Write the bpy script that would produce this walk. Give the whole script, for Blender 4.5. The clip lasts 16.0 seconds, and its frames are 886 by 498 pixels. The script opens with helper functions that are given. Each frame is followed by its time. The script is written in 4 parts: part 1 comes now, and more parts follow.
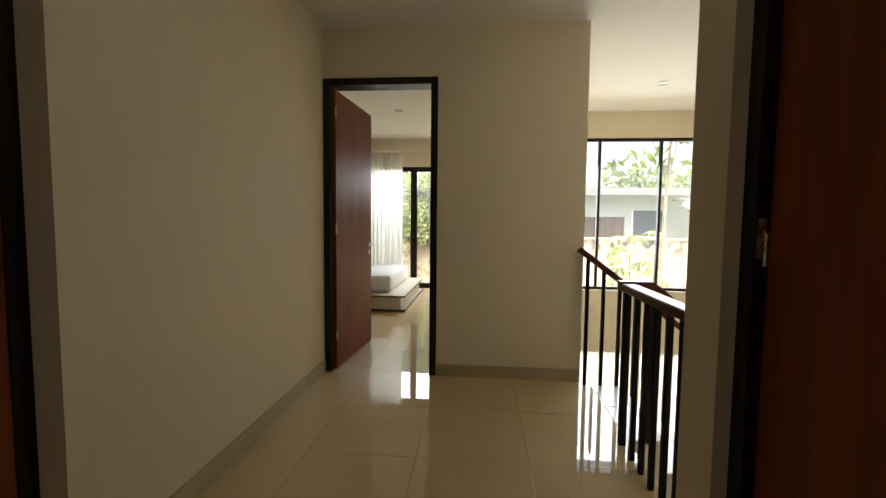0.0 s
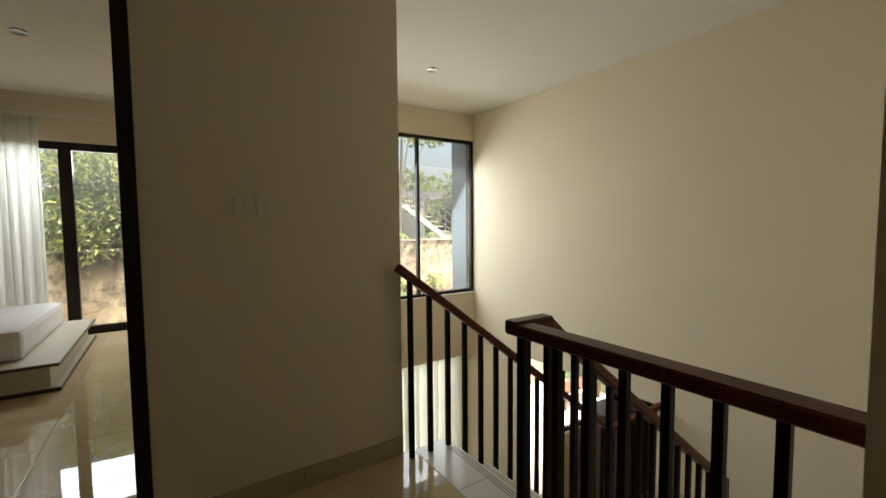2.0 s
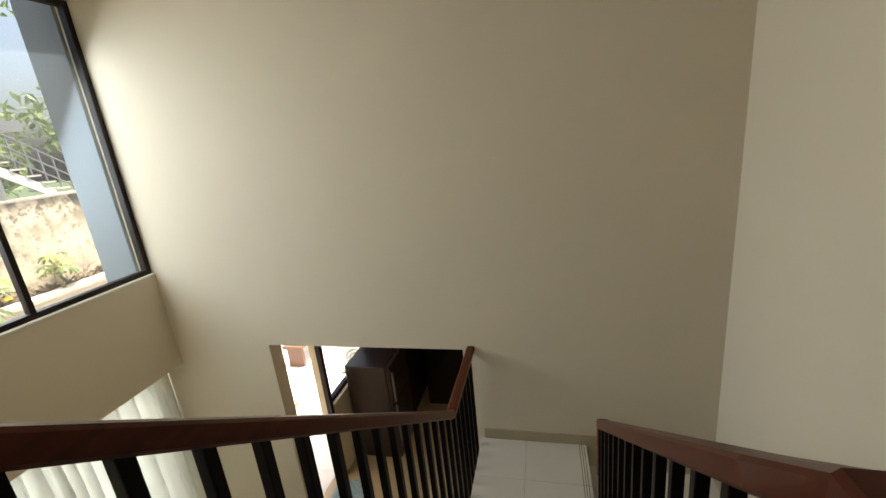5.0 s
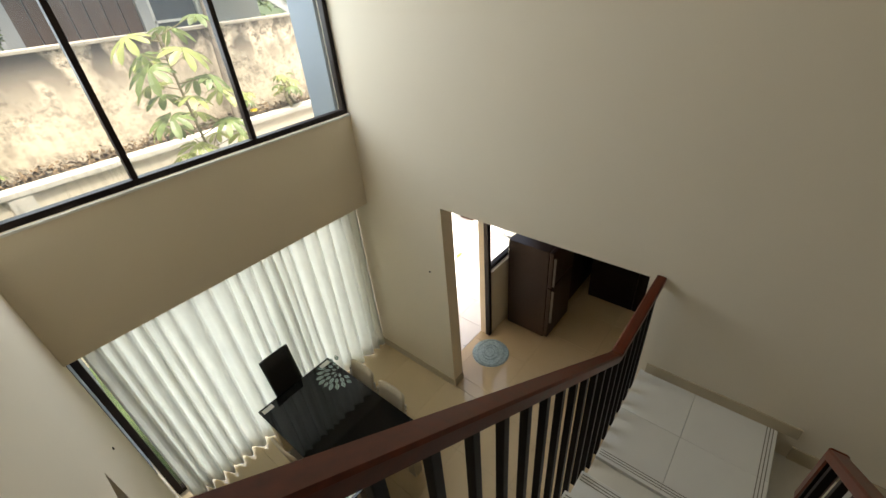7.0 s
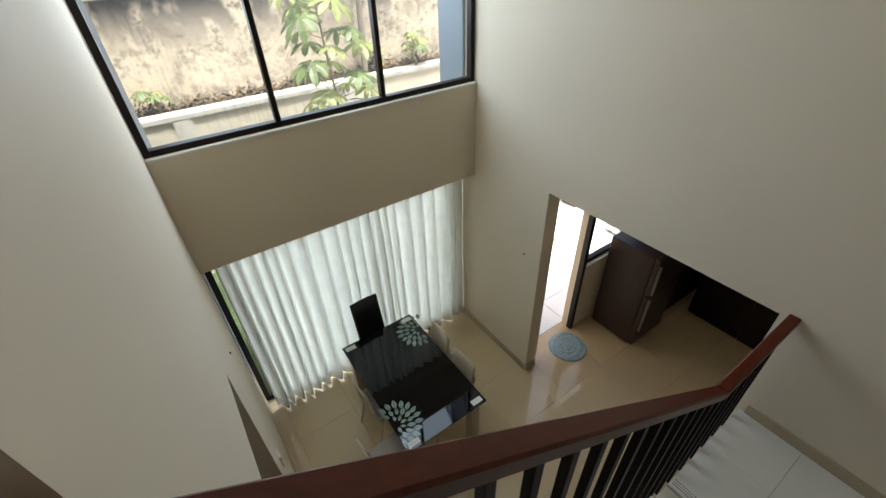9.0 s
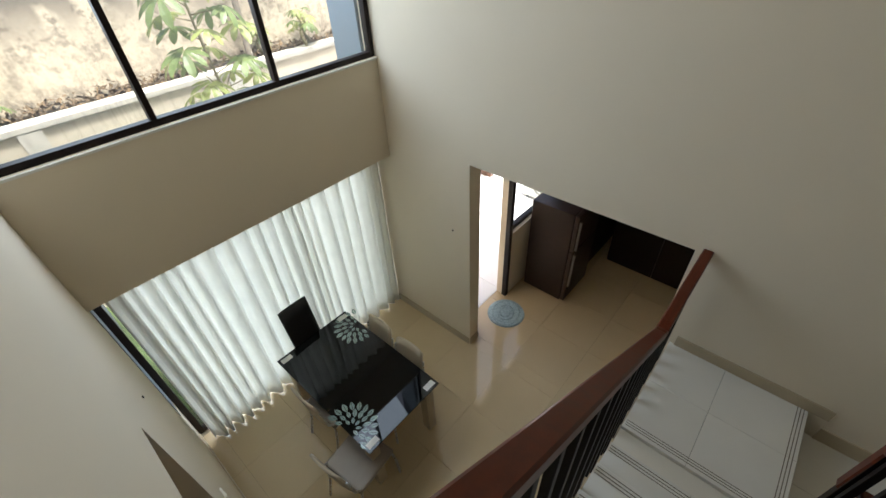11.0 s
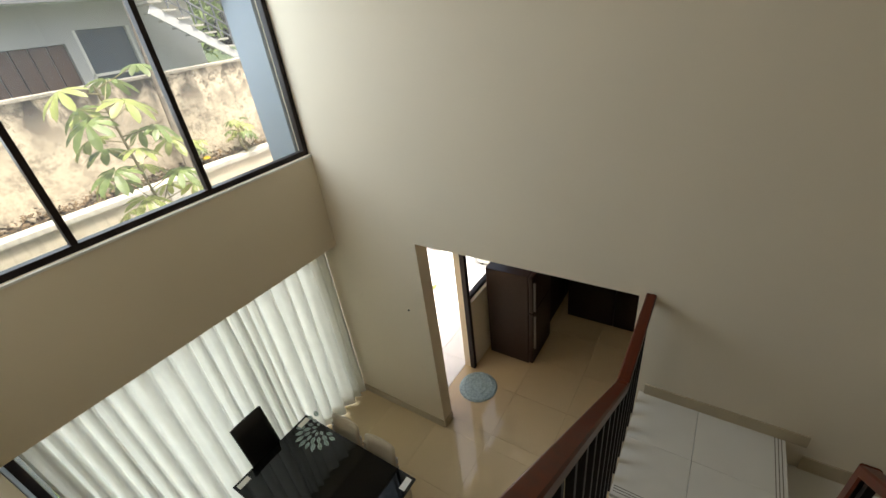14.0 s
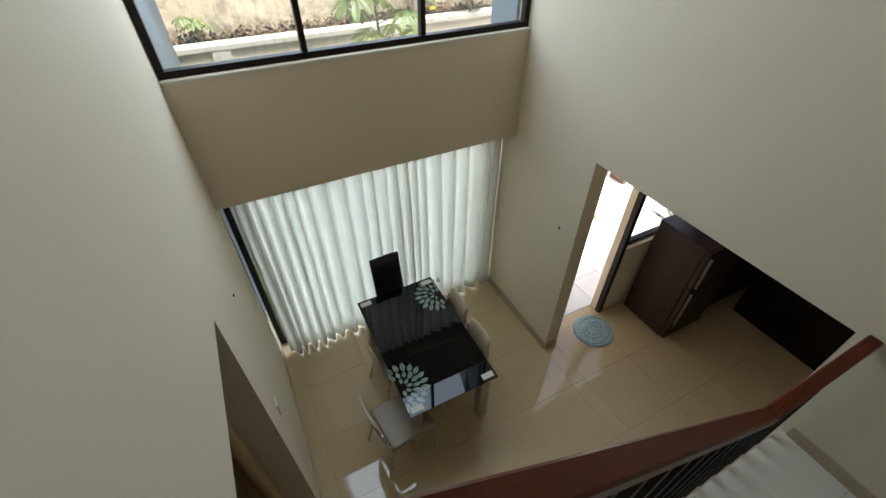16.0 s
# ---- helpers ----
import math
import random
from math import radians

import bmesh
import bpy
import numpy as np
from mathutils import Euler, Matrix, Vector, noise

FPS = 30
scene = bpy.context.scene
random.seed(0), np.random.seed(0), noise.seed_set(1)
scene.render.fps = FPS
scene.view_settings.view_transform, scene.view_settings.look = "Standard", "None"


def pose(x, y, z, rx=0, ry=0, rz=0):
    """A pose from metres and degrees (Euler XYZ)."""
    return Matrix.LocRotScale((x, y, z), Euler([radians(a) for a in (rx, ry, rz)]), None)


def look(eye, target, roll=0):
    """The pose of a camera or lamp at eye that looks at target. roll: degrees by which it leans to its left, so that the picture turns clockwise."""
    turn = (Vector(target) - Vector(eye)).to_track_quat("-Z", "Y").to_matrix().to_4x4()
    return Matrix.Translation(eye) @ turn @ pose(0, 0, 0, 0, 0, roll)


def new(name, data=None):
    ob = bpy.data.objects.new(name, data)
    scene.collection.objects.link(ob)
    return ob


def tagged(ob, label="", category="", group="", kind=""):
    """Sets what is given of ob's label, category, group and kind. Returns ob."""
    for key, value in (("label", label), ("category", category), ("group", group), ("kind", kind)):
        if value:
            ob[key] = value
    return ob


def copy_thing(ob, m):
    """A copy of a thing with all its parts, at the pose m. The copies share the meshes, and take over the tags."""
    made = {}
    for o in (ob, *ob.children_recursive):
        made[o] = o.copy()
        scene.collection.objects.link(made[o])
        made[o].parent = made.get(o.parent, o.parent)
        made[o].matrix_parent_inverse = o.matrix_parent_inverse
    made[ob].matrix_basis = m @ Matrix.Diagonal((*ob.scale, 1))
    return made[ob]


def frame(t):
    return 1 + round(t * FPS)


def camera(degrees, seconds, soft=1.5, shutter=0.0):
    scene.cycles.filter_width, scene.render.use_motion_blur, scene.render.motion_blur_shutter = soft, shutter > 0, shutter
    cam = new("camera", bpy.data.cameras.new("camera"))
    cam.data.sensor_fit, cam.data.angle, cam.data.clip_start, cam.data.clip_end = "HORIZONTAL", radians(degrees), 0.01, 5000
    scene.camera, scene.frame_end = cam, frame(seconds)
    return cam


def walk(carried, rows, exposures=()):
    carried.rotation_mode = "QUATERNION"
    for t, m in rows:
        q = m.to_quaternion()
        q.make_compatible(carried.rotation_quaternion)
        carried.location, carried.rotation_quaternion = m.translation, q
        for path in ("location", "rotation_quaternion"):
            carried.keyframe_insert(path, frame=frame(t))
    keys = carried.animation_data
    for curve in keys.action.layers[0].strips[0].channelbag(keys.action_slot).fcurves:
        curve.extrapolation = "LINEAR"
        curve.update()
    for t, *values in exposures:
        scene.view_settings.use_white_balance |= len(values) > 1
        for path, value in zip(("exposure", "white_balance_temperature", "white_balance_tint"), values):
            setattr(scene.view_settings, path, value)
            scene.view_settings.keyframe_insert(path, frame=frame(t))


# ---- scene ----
cam = camera(93.5, 16.0)
PATH = [
    (0, (-0.051, -0.29, 1.263), (-0.223, 1.698, 1.131), 0.6),
    (0.5, (-0.143, -0.036, 1.276), (-0.286, 1.954, 1.137), -2.0),
    (1, (-0.18, 0.327, 1.32), (-0.123, 2.322, 1.203), -1.6),
    (1.5, (-0.24, 0.699, 1.309), (0.276, 2.63, 1.225), -1.8),
    (2, (-0.286, 1.003, 1.297), (0.805, 2.675, 1.173), -0.5),
    (2.5, (-0.253, 1.388, 1.284), (1.268, 2.68, 1.151), -0.5),
    (3, (-0.21, 1.773, 1.267), (1.623, 2.52, 0.978), -2.8),
    (3.5, (0.011, 2.026, 1.275), (1.897, 2.58, 0.905), -4.6),
    (6, (0.845, 2.575, 1.263), (2.566, 3.152, 0.422), -6.9),
    (6.5, (0.971, 2.649, 1.285), (2.472, 3.46, 0.241), -5.8),
    (7, (0.988, 2.651, 1.307), (2.228, 3.764, 0.201), -5.0),
    (7.5, (0.92, 2.664, 1.329), (1.868, 3.957, 0.133), -4.0),
    (8, (0.928, 2.689, 1.381), (1.85, 4.07, 0.266), -2.3),
    (10.3, (0.936, 2.897, 1.303), (1.784, 4.126, -0.028), -3.4),
    (10.5, (0.919, 2.919, 1.327), (1.862, 4.154, 0.067), -5.5),
    (11, (0.972, 2.87, 1.282), (2.089, 3.922, -0.001), -3.1),
    (11.5, (0.979, 2.876, 1.28), (2.286, 3.7, 0.011), -4.4),
    (12, (0.992, 2.882, 1.321), (2.38, 3.636, 0.094), -4.2),
    (12.5, (0.996, 2.895, 1.318), (2.482, 3.554, 0.153), -3.7),
    (13, (1.03, 2.828, 1.318), (2.583, 3.538, 0.276), -4.0),
    (13.5, (0.996, 2.865, 1.353), (2.458, 3.702, 0.275), -2.9),
    (14, (1.061, 2.803, 1.283), (2.456, 3.826, 0.279), -7.5),
    (14.5, (1.059, 2.768, 1.206), (2.176, 4.132, 0.262), -3.1),
    (15, (1.059, 2.733, 1.192), (1.773, 4.204, 0.039), -2.7),
    (15.5, (1.092, 2.761, 1.196), (1.773, 4.174, -0.045), -0.9),
    (16, (1.104, 2.869, 1.191), (1.787, 4.194, -0.143), 0.2),
]
walk(cam, [(t, look(e, g, r)) for t, e, g, r in PATH],
     exposures=[(0.0, 2.5, 7000, 11), (0.5, 2.14, 7300, 11), (1.0, 2.02, 7400, 11), (1.5, 1.6, 7350, 12), (2.2, 1.5, 7200, 11), (3.5, 1.42, 6950, 11), (6.0, 1.45, 6800, 11), (7.0, 1.33, 6650, 11), (7.5, 1.02, 6200, 11), (8.2, 1.06, 6050, 11), (10.3, 1.29, 5950, 11), (11.0, 1.29, 6000, 11), (12.0, 1.27, 6450, 11), (14.0, 1.22, 6550, 11), (14.6, 1.05, 6050, 11), (16.0, 1.1, 6000, 9)])

# ---- plan, metres: upper floor at z = 0 ----
F = -2.653            # lower floor
CEIL = 2.785
EX = 0.651              # corridor side of the wall before the stairwell
RISE, GO = 0.1895, 0.2425
LX, VX, RX = -1.325, 0.765, 3.31      # corridor's west wall, void's west wall, void's east wall
DY, WY, SY = 3.045, 5.70, 1.29      # bedroom door wall, upper window wall, stairwell's south wall
BEDY = 7.45                         # bedroom window wall
LAND1, LAND2 = -6 * RISE, -7 * RISE

# ---- world and light ----
world = bpy.data.worlds.new("sky")
scene.world = world
world.use_nodes = True
wn = world.node_tree.nodes
sky = wn.new("ShaderNodeTexSky")
sky.sky_type, sky.sun_disc = "NISHITA", False
sky.sun_elevation, sky.sun_rotation = radians(75), radians(165)
sky.air_density, sky.dust_density, sky.ozone_density = 1.0, 8.0, 0.6
wn["Background"].inputs[1].default_value = 0.15
world.node_tree.links.new(sky.outputs[0], wn["Background"].inputs[0])


def sun_lamp():
    data = bpy.data.lights.new("sun", "SUN")
    data.energy, data.angle, data.color = 5.0, radians(6), (1.0, 0.95, 0.86)
    ob = new("sun", data)
    az, el = radians(165), radians(75)
    ob.matrix_world = look(Vector((math.sin(az) * math.cos(el), math.cos(az) * math.cos(el), math.sin(el))) * 30, (0, 0, 0))


def window_light(name, at, towards, w, h, watts, colour=(1.0, 0.97, 0.92)):
    data = bpy.data.lights.new(name, "AREA")
    data.shape, data.size, data.size_y, data.energy, data.color = "RECTANGLE", w, h, watts, colour
    ob = new(name, data)
    ob.matrix_world = look(at, towards)


sun_lamp()
COOL = (0.80, 0.90, 1.0)
window_light("daylight_upper_window", ((VX + RX) / 2, 6.28, 1.42), ((VX + RX) / 2, 2.6, -1.7), 2.3, 1.9, 29, COOL)
window_light("daylight_lower_window", ((VX + RX) / 2, 6.04, -1.6), ((VX + RX) / 2, 0, -1.9), 2.2, 1.9, 22, COOL)
window_light("daylight_bedroom_window", (-0.95, BEDY + 0.62, 2.25), (-1.2, BEDY - 2.6, 0.0), 2.3, 0.7, 26, COOL)


# ---- materials ----
def material(name, colour, rough=0.6, metal=0.0, vary=0.06, scale=6.0, bump=0.0, bump_scale=120.0, second=None, stain=0.0, stain_scale=1.2,
             coat=0.0, spec=0.5, each=0.0, stretch=(1, 1, 1), trans=0.0):
    """Base colour with variation at two scales, roughness variation and fine relief."""
    m = bpy.data.materials.new(name)
    m.use_nodes = True
    t = m.node_tree
    n, k = t.nodes, t.links.new
    b = n["Principled BSDF"]
    geo = n.new("ShaderNodeNewGeometry")
    mp = n.new("ShaderNodeMapping")
    mp.inputs["Scale"].default_value = stretch
    k(geo.outputs["Position"], mp.inputs["Vector"])
    n1 = n.new("ShaderNodeTexNoise")
    n1.inputs["Scale"].default_value, n1.inputs["Detail"].default_value = scale, 5
    k(mp.outputs[0], n1.inputs["Vector"])
    dark = tuple(c * (1 - vary * 2) for c in colour) if second is None else second
    mix = n.new("ShaderNodeMix")
    mix.data_type = "RGBA"
    mix.inputs[6].default_value, mix.inputs[7].default_value = (*dark, 1), (*colour, 1)
    ramp = n.new("ShaderNodeMapRange")
    ramp.inputs[1].default_value, ramp.inputs[2].default_value = 0.3, 0.7
    k(n1.outputs["Fac"], ramp.inputs[0])
    k(ramp.outputs[0], mix.inputs[0])
    out = mix.outputs[2]
    if stain:
        n2 = n.new("ShaderNodeTexNoise")
        n2.inputs["Scale"].default_value, n2.inputs["Detail"].default_value = stain_scale, 6
        k(geo.outputs["Position"], n2.inputs["Vector"])
        r2 = n.new("ShaderNodeMapRange")
        r2.inputs[1].default_value, r2.inputs[2].default_value, r2.inputs[4].default_value = 0.5, 0.75, stain
        k(n2.outputs["Fac"], r2.inputs[0])
        m2 = n.new("ShaderNodeMix")
        m2.data_type = "RGBA"
        m2.inputs[7].default_value = (*[c * 0.35 for c in colour], 1)
        k(r2.outputs[0], m2.inputs[0])
        k(out, m2.inputs[6])
        out = m2.outputs[2]
    if each:
        info = n.new("ShaderNodeObjectInfo")
        hsv = n.new("ShaderNodeHueSaturation")
        r3 = n.new("ShaderNodeMapRange")
        r3.inputs[3].default_value, r3.inputs[4].default_value = 1 - each, 1 + each
        k(info.outputs["Random"], r3.inputs[0])
        k(r3.outputs[0], hsv.inputs["Value"])
        k(out, hsv.inputs["Color"])
        out = hsv.outputs[0]
    k(out, b.inputs["Base Color"])
    rr = n.new("ShaderNodeMapRange")
    rr.inputs[3].default_value, rr.inputs[4].default_value = max(0.02, rough * 0.85), min(1, rough * 1.15)
    k(n1.outputs["Fac"], rr.inputs[0])
    k(rr.outputs[0], b.inputs["Roughness"])
    b.inputs["Metallic"].default_value = metal
    b.inputs["Specular IOR Level"].default_value = spec
    b.inputs["Coat Weight"].default_value = coat
    b.inputs["Coat Roughness"].default_value = 0.05
    if bump:
        n3 = n.new("ShaderNodeTexNoise")
        n3.inputs["Scale"].default_value, n3.inputs["Detail"].default_value = bump_scale, 3
        k(mp.outputs[0], n3.inputs["Vector"])
        bp = n.new("ShaderNodeBump")
        bp.inputs["Strength"].default_value, bp.inputs["Distance"].default_value = bump, 0.004
        k(n3.outputs["Fac"], bp.inputs["Height"])
        k(bp.outputs[0], b.inputs["Normal"])
    if trans:
        tr = n.new("ShaderNodeBsdfTranslucent")
        ms = n.new("ShaderNodeMixShader")
        ms.inputs[0].default_value = trans
        k(out, tr.inputs["Color"])
        k(b.outputs[0], ms.inputs[1])
        k(tr.outputs[0], ms.inputs[2])
        k(ms.outputs[0], n["Material Output"].inputs["Surface"])
    return m


def glass_material(name, tint, rough=0.0):
    m = bpy.data.materials.new(name)
    m.use_nodes = True
    n, k = m.node_tree.nodes, m.node_tree.links.new
    tr, gl, mx = n.new("ShaderNodeBsdfTransparent"), n.new("ShaderNodeBsdfGlossy"), n.new("ShaderNodeMixShader")
    tr.inputs[0].default_value = (*tint, 1)
    gl.inputs["Roughness"].default_value = 0.02
    mx.inputs[0].default_value = 0.04
    k(tr.outputs[0], mx.inputs[1]), k(gl.outputs[0], mx.inputs[2])
    # faint uneven milky layer, mixed in to imitate glare washing out the view
    veil, haze = n.new("ShaderNodeMixShader"), n.new("ShaderNodeBsdfTranslucent")
    speck = n.new("ShaderNodeTexNoise")
    speck.inputs["Scale"].default_value, speck.inputs["Detail"].default_value = 3.0, 6
    amount = n.new("ShaderNodeMapRange")
    amount.inputs[3].default_value, amount.inputs[4].default_value = 0.006, 0.022
    k(speck.outputs["Fac"], amount.inputs[0]), k(amount.outputs[0], veil.inputs[0])
    haze.inputs[0].default_value = (0.9, 0.9, 0.88, 1)
    k(mx.outputs[0], veil.inputs[1]), k(haze.outputs[0], veil.inputs[2])
    k(veil.outputs[0], n["Material Output"].inputs["Surface"])
    return m


WALL = material("cream_wall_paint", (0.76, 0.665, 0.51), 0.75, vary=0.015, scale=1.4, bump=0.06, bump_scale=260, stain=0.015)
CEILING = material("white_ceiling_paint", (0.74, 0.71, 0.65), 0.85, vary=0.015, scale=2, bump=0.04)
SKIRT = material("beige_skirting_tile", (0.50, 0.41, 0.27), 0.3, vary=0.05, scale=5, each=0.03)
TILE = material("polished_cream_tile", (0.61, 0.475, 0.285), 0.022, vary=0.02, scale=3, each=0.02, spec=0.52)
GROUT = material("beige_grout", (0.36, 0.29, 0.19), 0.9, vary=0.08, scale=30)
TREAD = material("cream_stair_tile", (0.70, 0.66, 0.57), 0.22, vary=0.02, scale=4, each=0.02)
RISER = material("cream_riser_tile", (0.72, 0.66, 0.54), 0.35, vary=0.03, scale=4)
GROOVE = material("dark_groove", (0.16, 0.13, 0.09), 0.8)
FRAME = material("dark_brown_frame_paint", (0.015, 0.008, 0.006), 0.45, vary=0.15, scale=14, bump=0.05, spec=0.25)
LEAF = material("red_brown_door_veneer", (0.25, 0.060, 0.013), 0.40, vary=0.2, scale=2.2, stretch=(6, 6, 0.6), bump=0.05, bump_scale=60, spec=0.12)
RAILWOOD = material("red_brown_handrail_wood", (0.105, 0.018, 0.005), 0.34, vary=0.22, scale=5, stretch=(0.6, 9, 9), spec=0.22)
IRON = material("dark_brown_iron", (0.008, 0.005, 0.004), 0.42, vary=0.12, scale=18, spec=0.10)
GLASS = glass_material("window_glass", (0.97, 0.99, 0.98))
SHEER = material("sheer_white_cloth", (0.93, 0.93, 0.90), 0.9, vary=0.02, scale=8, bump=0.1, bump_scale=400, trans=0.65)
CURTAIN = material("off_white_curtain_cloth", (0.86, 0.85, 0.79), 0.9, vary=0.03, scale=8, bump=0.12, bump_scale=500, trans=0.45)
DRAPE = material("tan_drape_cloth", (0.42, 0.30, 0.15), 0.85, vary=0.08, scale=6, bump=0.1, bump_scale=400)
DULLSTEEL = material("dull_dark_steel", (0.22, 0.21, 0.20), 0.45, metal=0.7, vary=0.05, scale=40)
STEEL = material("brushed_steel", (0.62, 0.61, 0.58), 0.28, metal=1.0, vary=0.05, scale=40)
PLASTIC = material("ivory_plastic", (0.78, 0.71, 0.56), 0.35, vary=0.02)
PALE = material("pale_trim_paint", (0.80, 0.78, 0.72), 0.5, vary=0.03)
BLACKGLASS = material("black_table_glass", (0.002, 0.0025, 0.003), 0.015, vary=0.0, spec=0.32)
MINT = material("mint_leaf_print", (0.30, 0.40, 0.36), 0.15, vary=0.1, scale=40)
CREAMVINYL = material("cream_vinyl", (0.55, 0.46, 0.32), 0.45, vary=0.04, scale=12, bump=0.08)
TAUPE = material("taupe_seat_vinyl", (0.36, 0.31, 0.25), 0.5, vary=0.04, scale=12, bump=0.08)
BLACKVINYL = material("black_vinyl", (0.008, 0.008, 0.009), 0.45, vary=0.1, scale=20, bump=0.08)
MAT = material("pale_blue_pile", (0.42, 0.56, 0.60), 0.95, vary=0.18, scale=45, bump=0.5, bump_scale=300)
FRIDGE = material("dark_brown_fridge_steel", (0.046, 0.024, 0.016), 0.40, metal=0.0, vary=0.08, scale=20)
LINEN = material("white_bed_linen", (0.82, 0.81, 0.78), 0.9, vary=0.03, scale=10, bump=0.2, bump_scale=90)
BEDWOOD = material("cream_bed_laminate", (0.68, 0.61, 0.49), 0.35, vary=0.05, scale=6)
BEDEDGE = material("dark_brown_bed_edge", (0.09, 0.045, 0.022), 0.35, vary=0.12, scale=10)
BLUEGREY = material("blue_grey_outside_paint", (0.19, 0.22, 0.25), 0.7, vary=0.03, scale=3, bump=0.05)
CONCRETE = material("stained_plaster", (0.74, 0.62, 0.46), 0.92, vary=0.12, scale=2.2, stain=0.6, stain_scale=2.6, bump=0.5, bump_scale=22)
KERB = material("weathered_concrete", (0.54, 0.50, 0.43), 0.9, vary=0.16, scale=4, stain=0.6, stain_scale=4, bump=0.3, bump_scale=30)
COPING = material("weathered_coping", (0.47, 0.42, 0.34), 0.92, vary=0.2, scale=5, stain=0.7, stain_scale=5, bump=0.3, bump_scale=30)
PLANTER = material("mottled_tan_plaster", (0.60, 0.52, 0.40), 0.92, vary=0.15, scale=3, stain=0.6, stain_scale=3.0, bump=0.4, bump_scale=24)
SOIL = material("dark_soil", (0.07, 0.05, 0.03), 0.95, vary=0.3, scale=12, bump=0.8, bump_scale=30)
PATIO = material("pale_patio_tile", (0.80, 0.80, 0.79), 0.4, vary=0.04, scale=4, each=0.03)
GREEN = material("mid_green_leaf", (0.19, 0.25, 0.08), 0.45, vary=0.25, scale=5, trans=0.38)
LIME = material("lime_green_leaf", (0.37, 0.41, 0.13), 0.45, vary=0.2, scale=5, trans=0.42)
YELLOW = material("yellow_flower", (0.6, 0.42, 0.02), 0.6)
# leaf green darkened to carry the shade that lies on the bushy tree
SHADELEAF = material("shade_darkened_leaf", (0.045, 0.085, 0.022), 0.5, vary=0.3, scale=4, trans=0.3)
LITTER = material("dry_brown_litter", (0.17, 0.11, 0.055), 0.95, vary=0.35, scale=14)
BARK = material("pale_grey_bark", (0.30, 0.25, 0.19), 0.9, vary=0.2, scale=15, bump=0.6, bump_scale=40)
STEM = material("brown_green_stem", (0.20, 0.17, 0.08), 0.7, vary=0.15, scale=15)
HOUSEWALL = material("pale_grey_house_paint", (0.56, 0.55, 0.53), 0.85, vary=0.05, scale=0.8, stain=0.15, stain_scale=0.6)
ROOFDARK = material("dark_grey_roof_edge", (0.16, 0.16, 0.17), 0.8, vary=0.1, scale=2)
# also on the neighbour's terrace back wall, where its dark brown stands for shade
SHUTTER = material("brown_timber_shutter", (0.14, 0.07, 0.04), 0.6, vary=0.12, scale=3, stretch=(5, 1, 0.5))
DARKGLASS = material("dark_window_glass", (0.10, 0.12, 0.14), 0.1, vary=0.1)
GRASS = material("grass_ground", (0.06, 0.09, 0.03), 0.95, vary=0.3, scale=3, bump=0.6, bump_scale=25)
def rain_streaks(m, top, colour, reach=0.75):
    """Black mould runs down from the coping, with moss spots near the foot."""
    n, k = m.node_tree.nodes, m.node_tree.links.new
    b = n["Principled BSDF"]
    base = b.inputs["Base Color"].links[0].from_socket
    geo, sep, mp, ns, ns2 = n.new("ShaderNodeNewGeometry"), n.new("ShaderNodeSeparateXYZ"), n.new("ShaderNodeMapping"), n.new("ShaderNodeTexNoise"), n.new("ShaderNodeTexNoise")
    k(geo.outputs["Position"], sep.inputs[0])
    k(geo.outputs["Position"], mp.inputs["Vector"])
    mp.inputs["Scale"].default_value = (2.4, 1.0, 1.5)
    ns.inputs["Scale"].default_value, ns.inputs["Detail"].default_value = 1.6, 7
    ns2.inputs["Scale"].default_value, ns2.inputs["Detail"].default_value, ns2.inputs["Roughness"].default_value = 9.0, 8, 0.75
    k(mp.outputs[0], ns.inputs["Vector"])
    k(geo.outputs["Position"], ns2.inputs["Vector"])
    def ranged(src, a, c, lo, hi):
        r = n.new("ShaderNodeMapRange")
        r.inputs[1].default_value, r.inputs[2].default_value, r.inputs[3].default_value, r.inputs[4].default_value = a, c, lo, hi
        k(src, r.inputs[0])
        return r.outputs[0]
    def mul(p, q, op="MULTIPLY"):
        o = n.new("ShaderNodeMath")
        o.operation = op
        o.use_clamp = True
        k(p, o.inputs[0]), k(q, o.inputs[1])
        return o.outputs[0]
    run = mul(ranged(ns.outputs["Fac"], 0.40, 0.54, 0, 1), ranged(sep.outputs["Z"], top - reach, top - 0.15, 0.0, 0.95))
    speck = mul(ranged(ns2.outputs["Fac"], 0.47, 0.60, 0, 0.95), ranged(sep.outputs["Z"], top - 1.3, top, 0.22, 1.0))
    foot = mul(ranged(ns2.outputs["Fac"], 0.42, 0.6, 0, 0.8), ranged(sep.outputs["Z"], -0.02, -0.40, 0.0, 1.0))
    fac = mul(mul(run, speck, "MAXIMUM"), foot, "MAXIMUM")
    mx = n.new("ShaderNodeMix")
    mx.data_type = "RGBA"
    mx.inputs[7].default_value = (*colour, 1)
    k(fac, mx.inputs[0]), k(base, mx.inputs[6]), k(mx.outputs[2], b.inputs["Base Color"])


rain_streaks(CONCRETE, 0.9, (0.055, 0.045, 0.035))
LENS = material("frosted_lamp_glass", (0.5, 0.49, 0.46), 0.4)


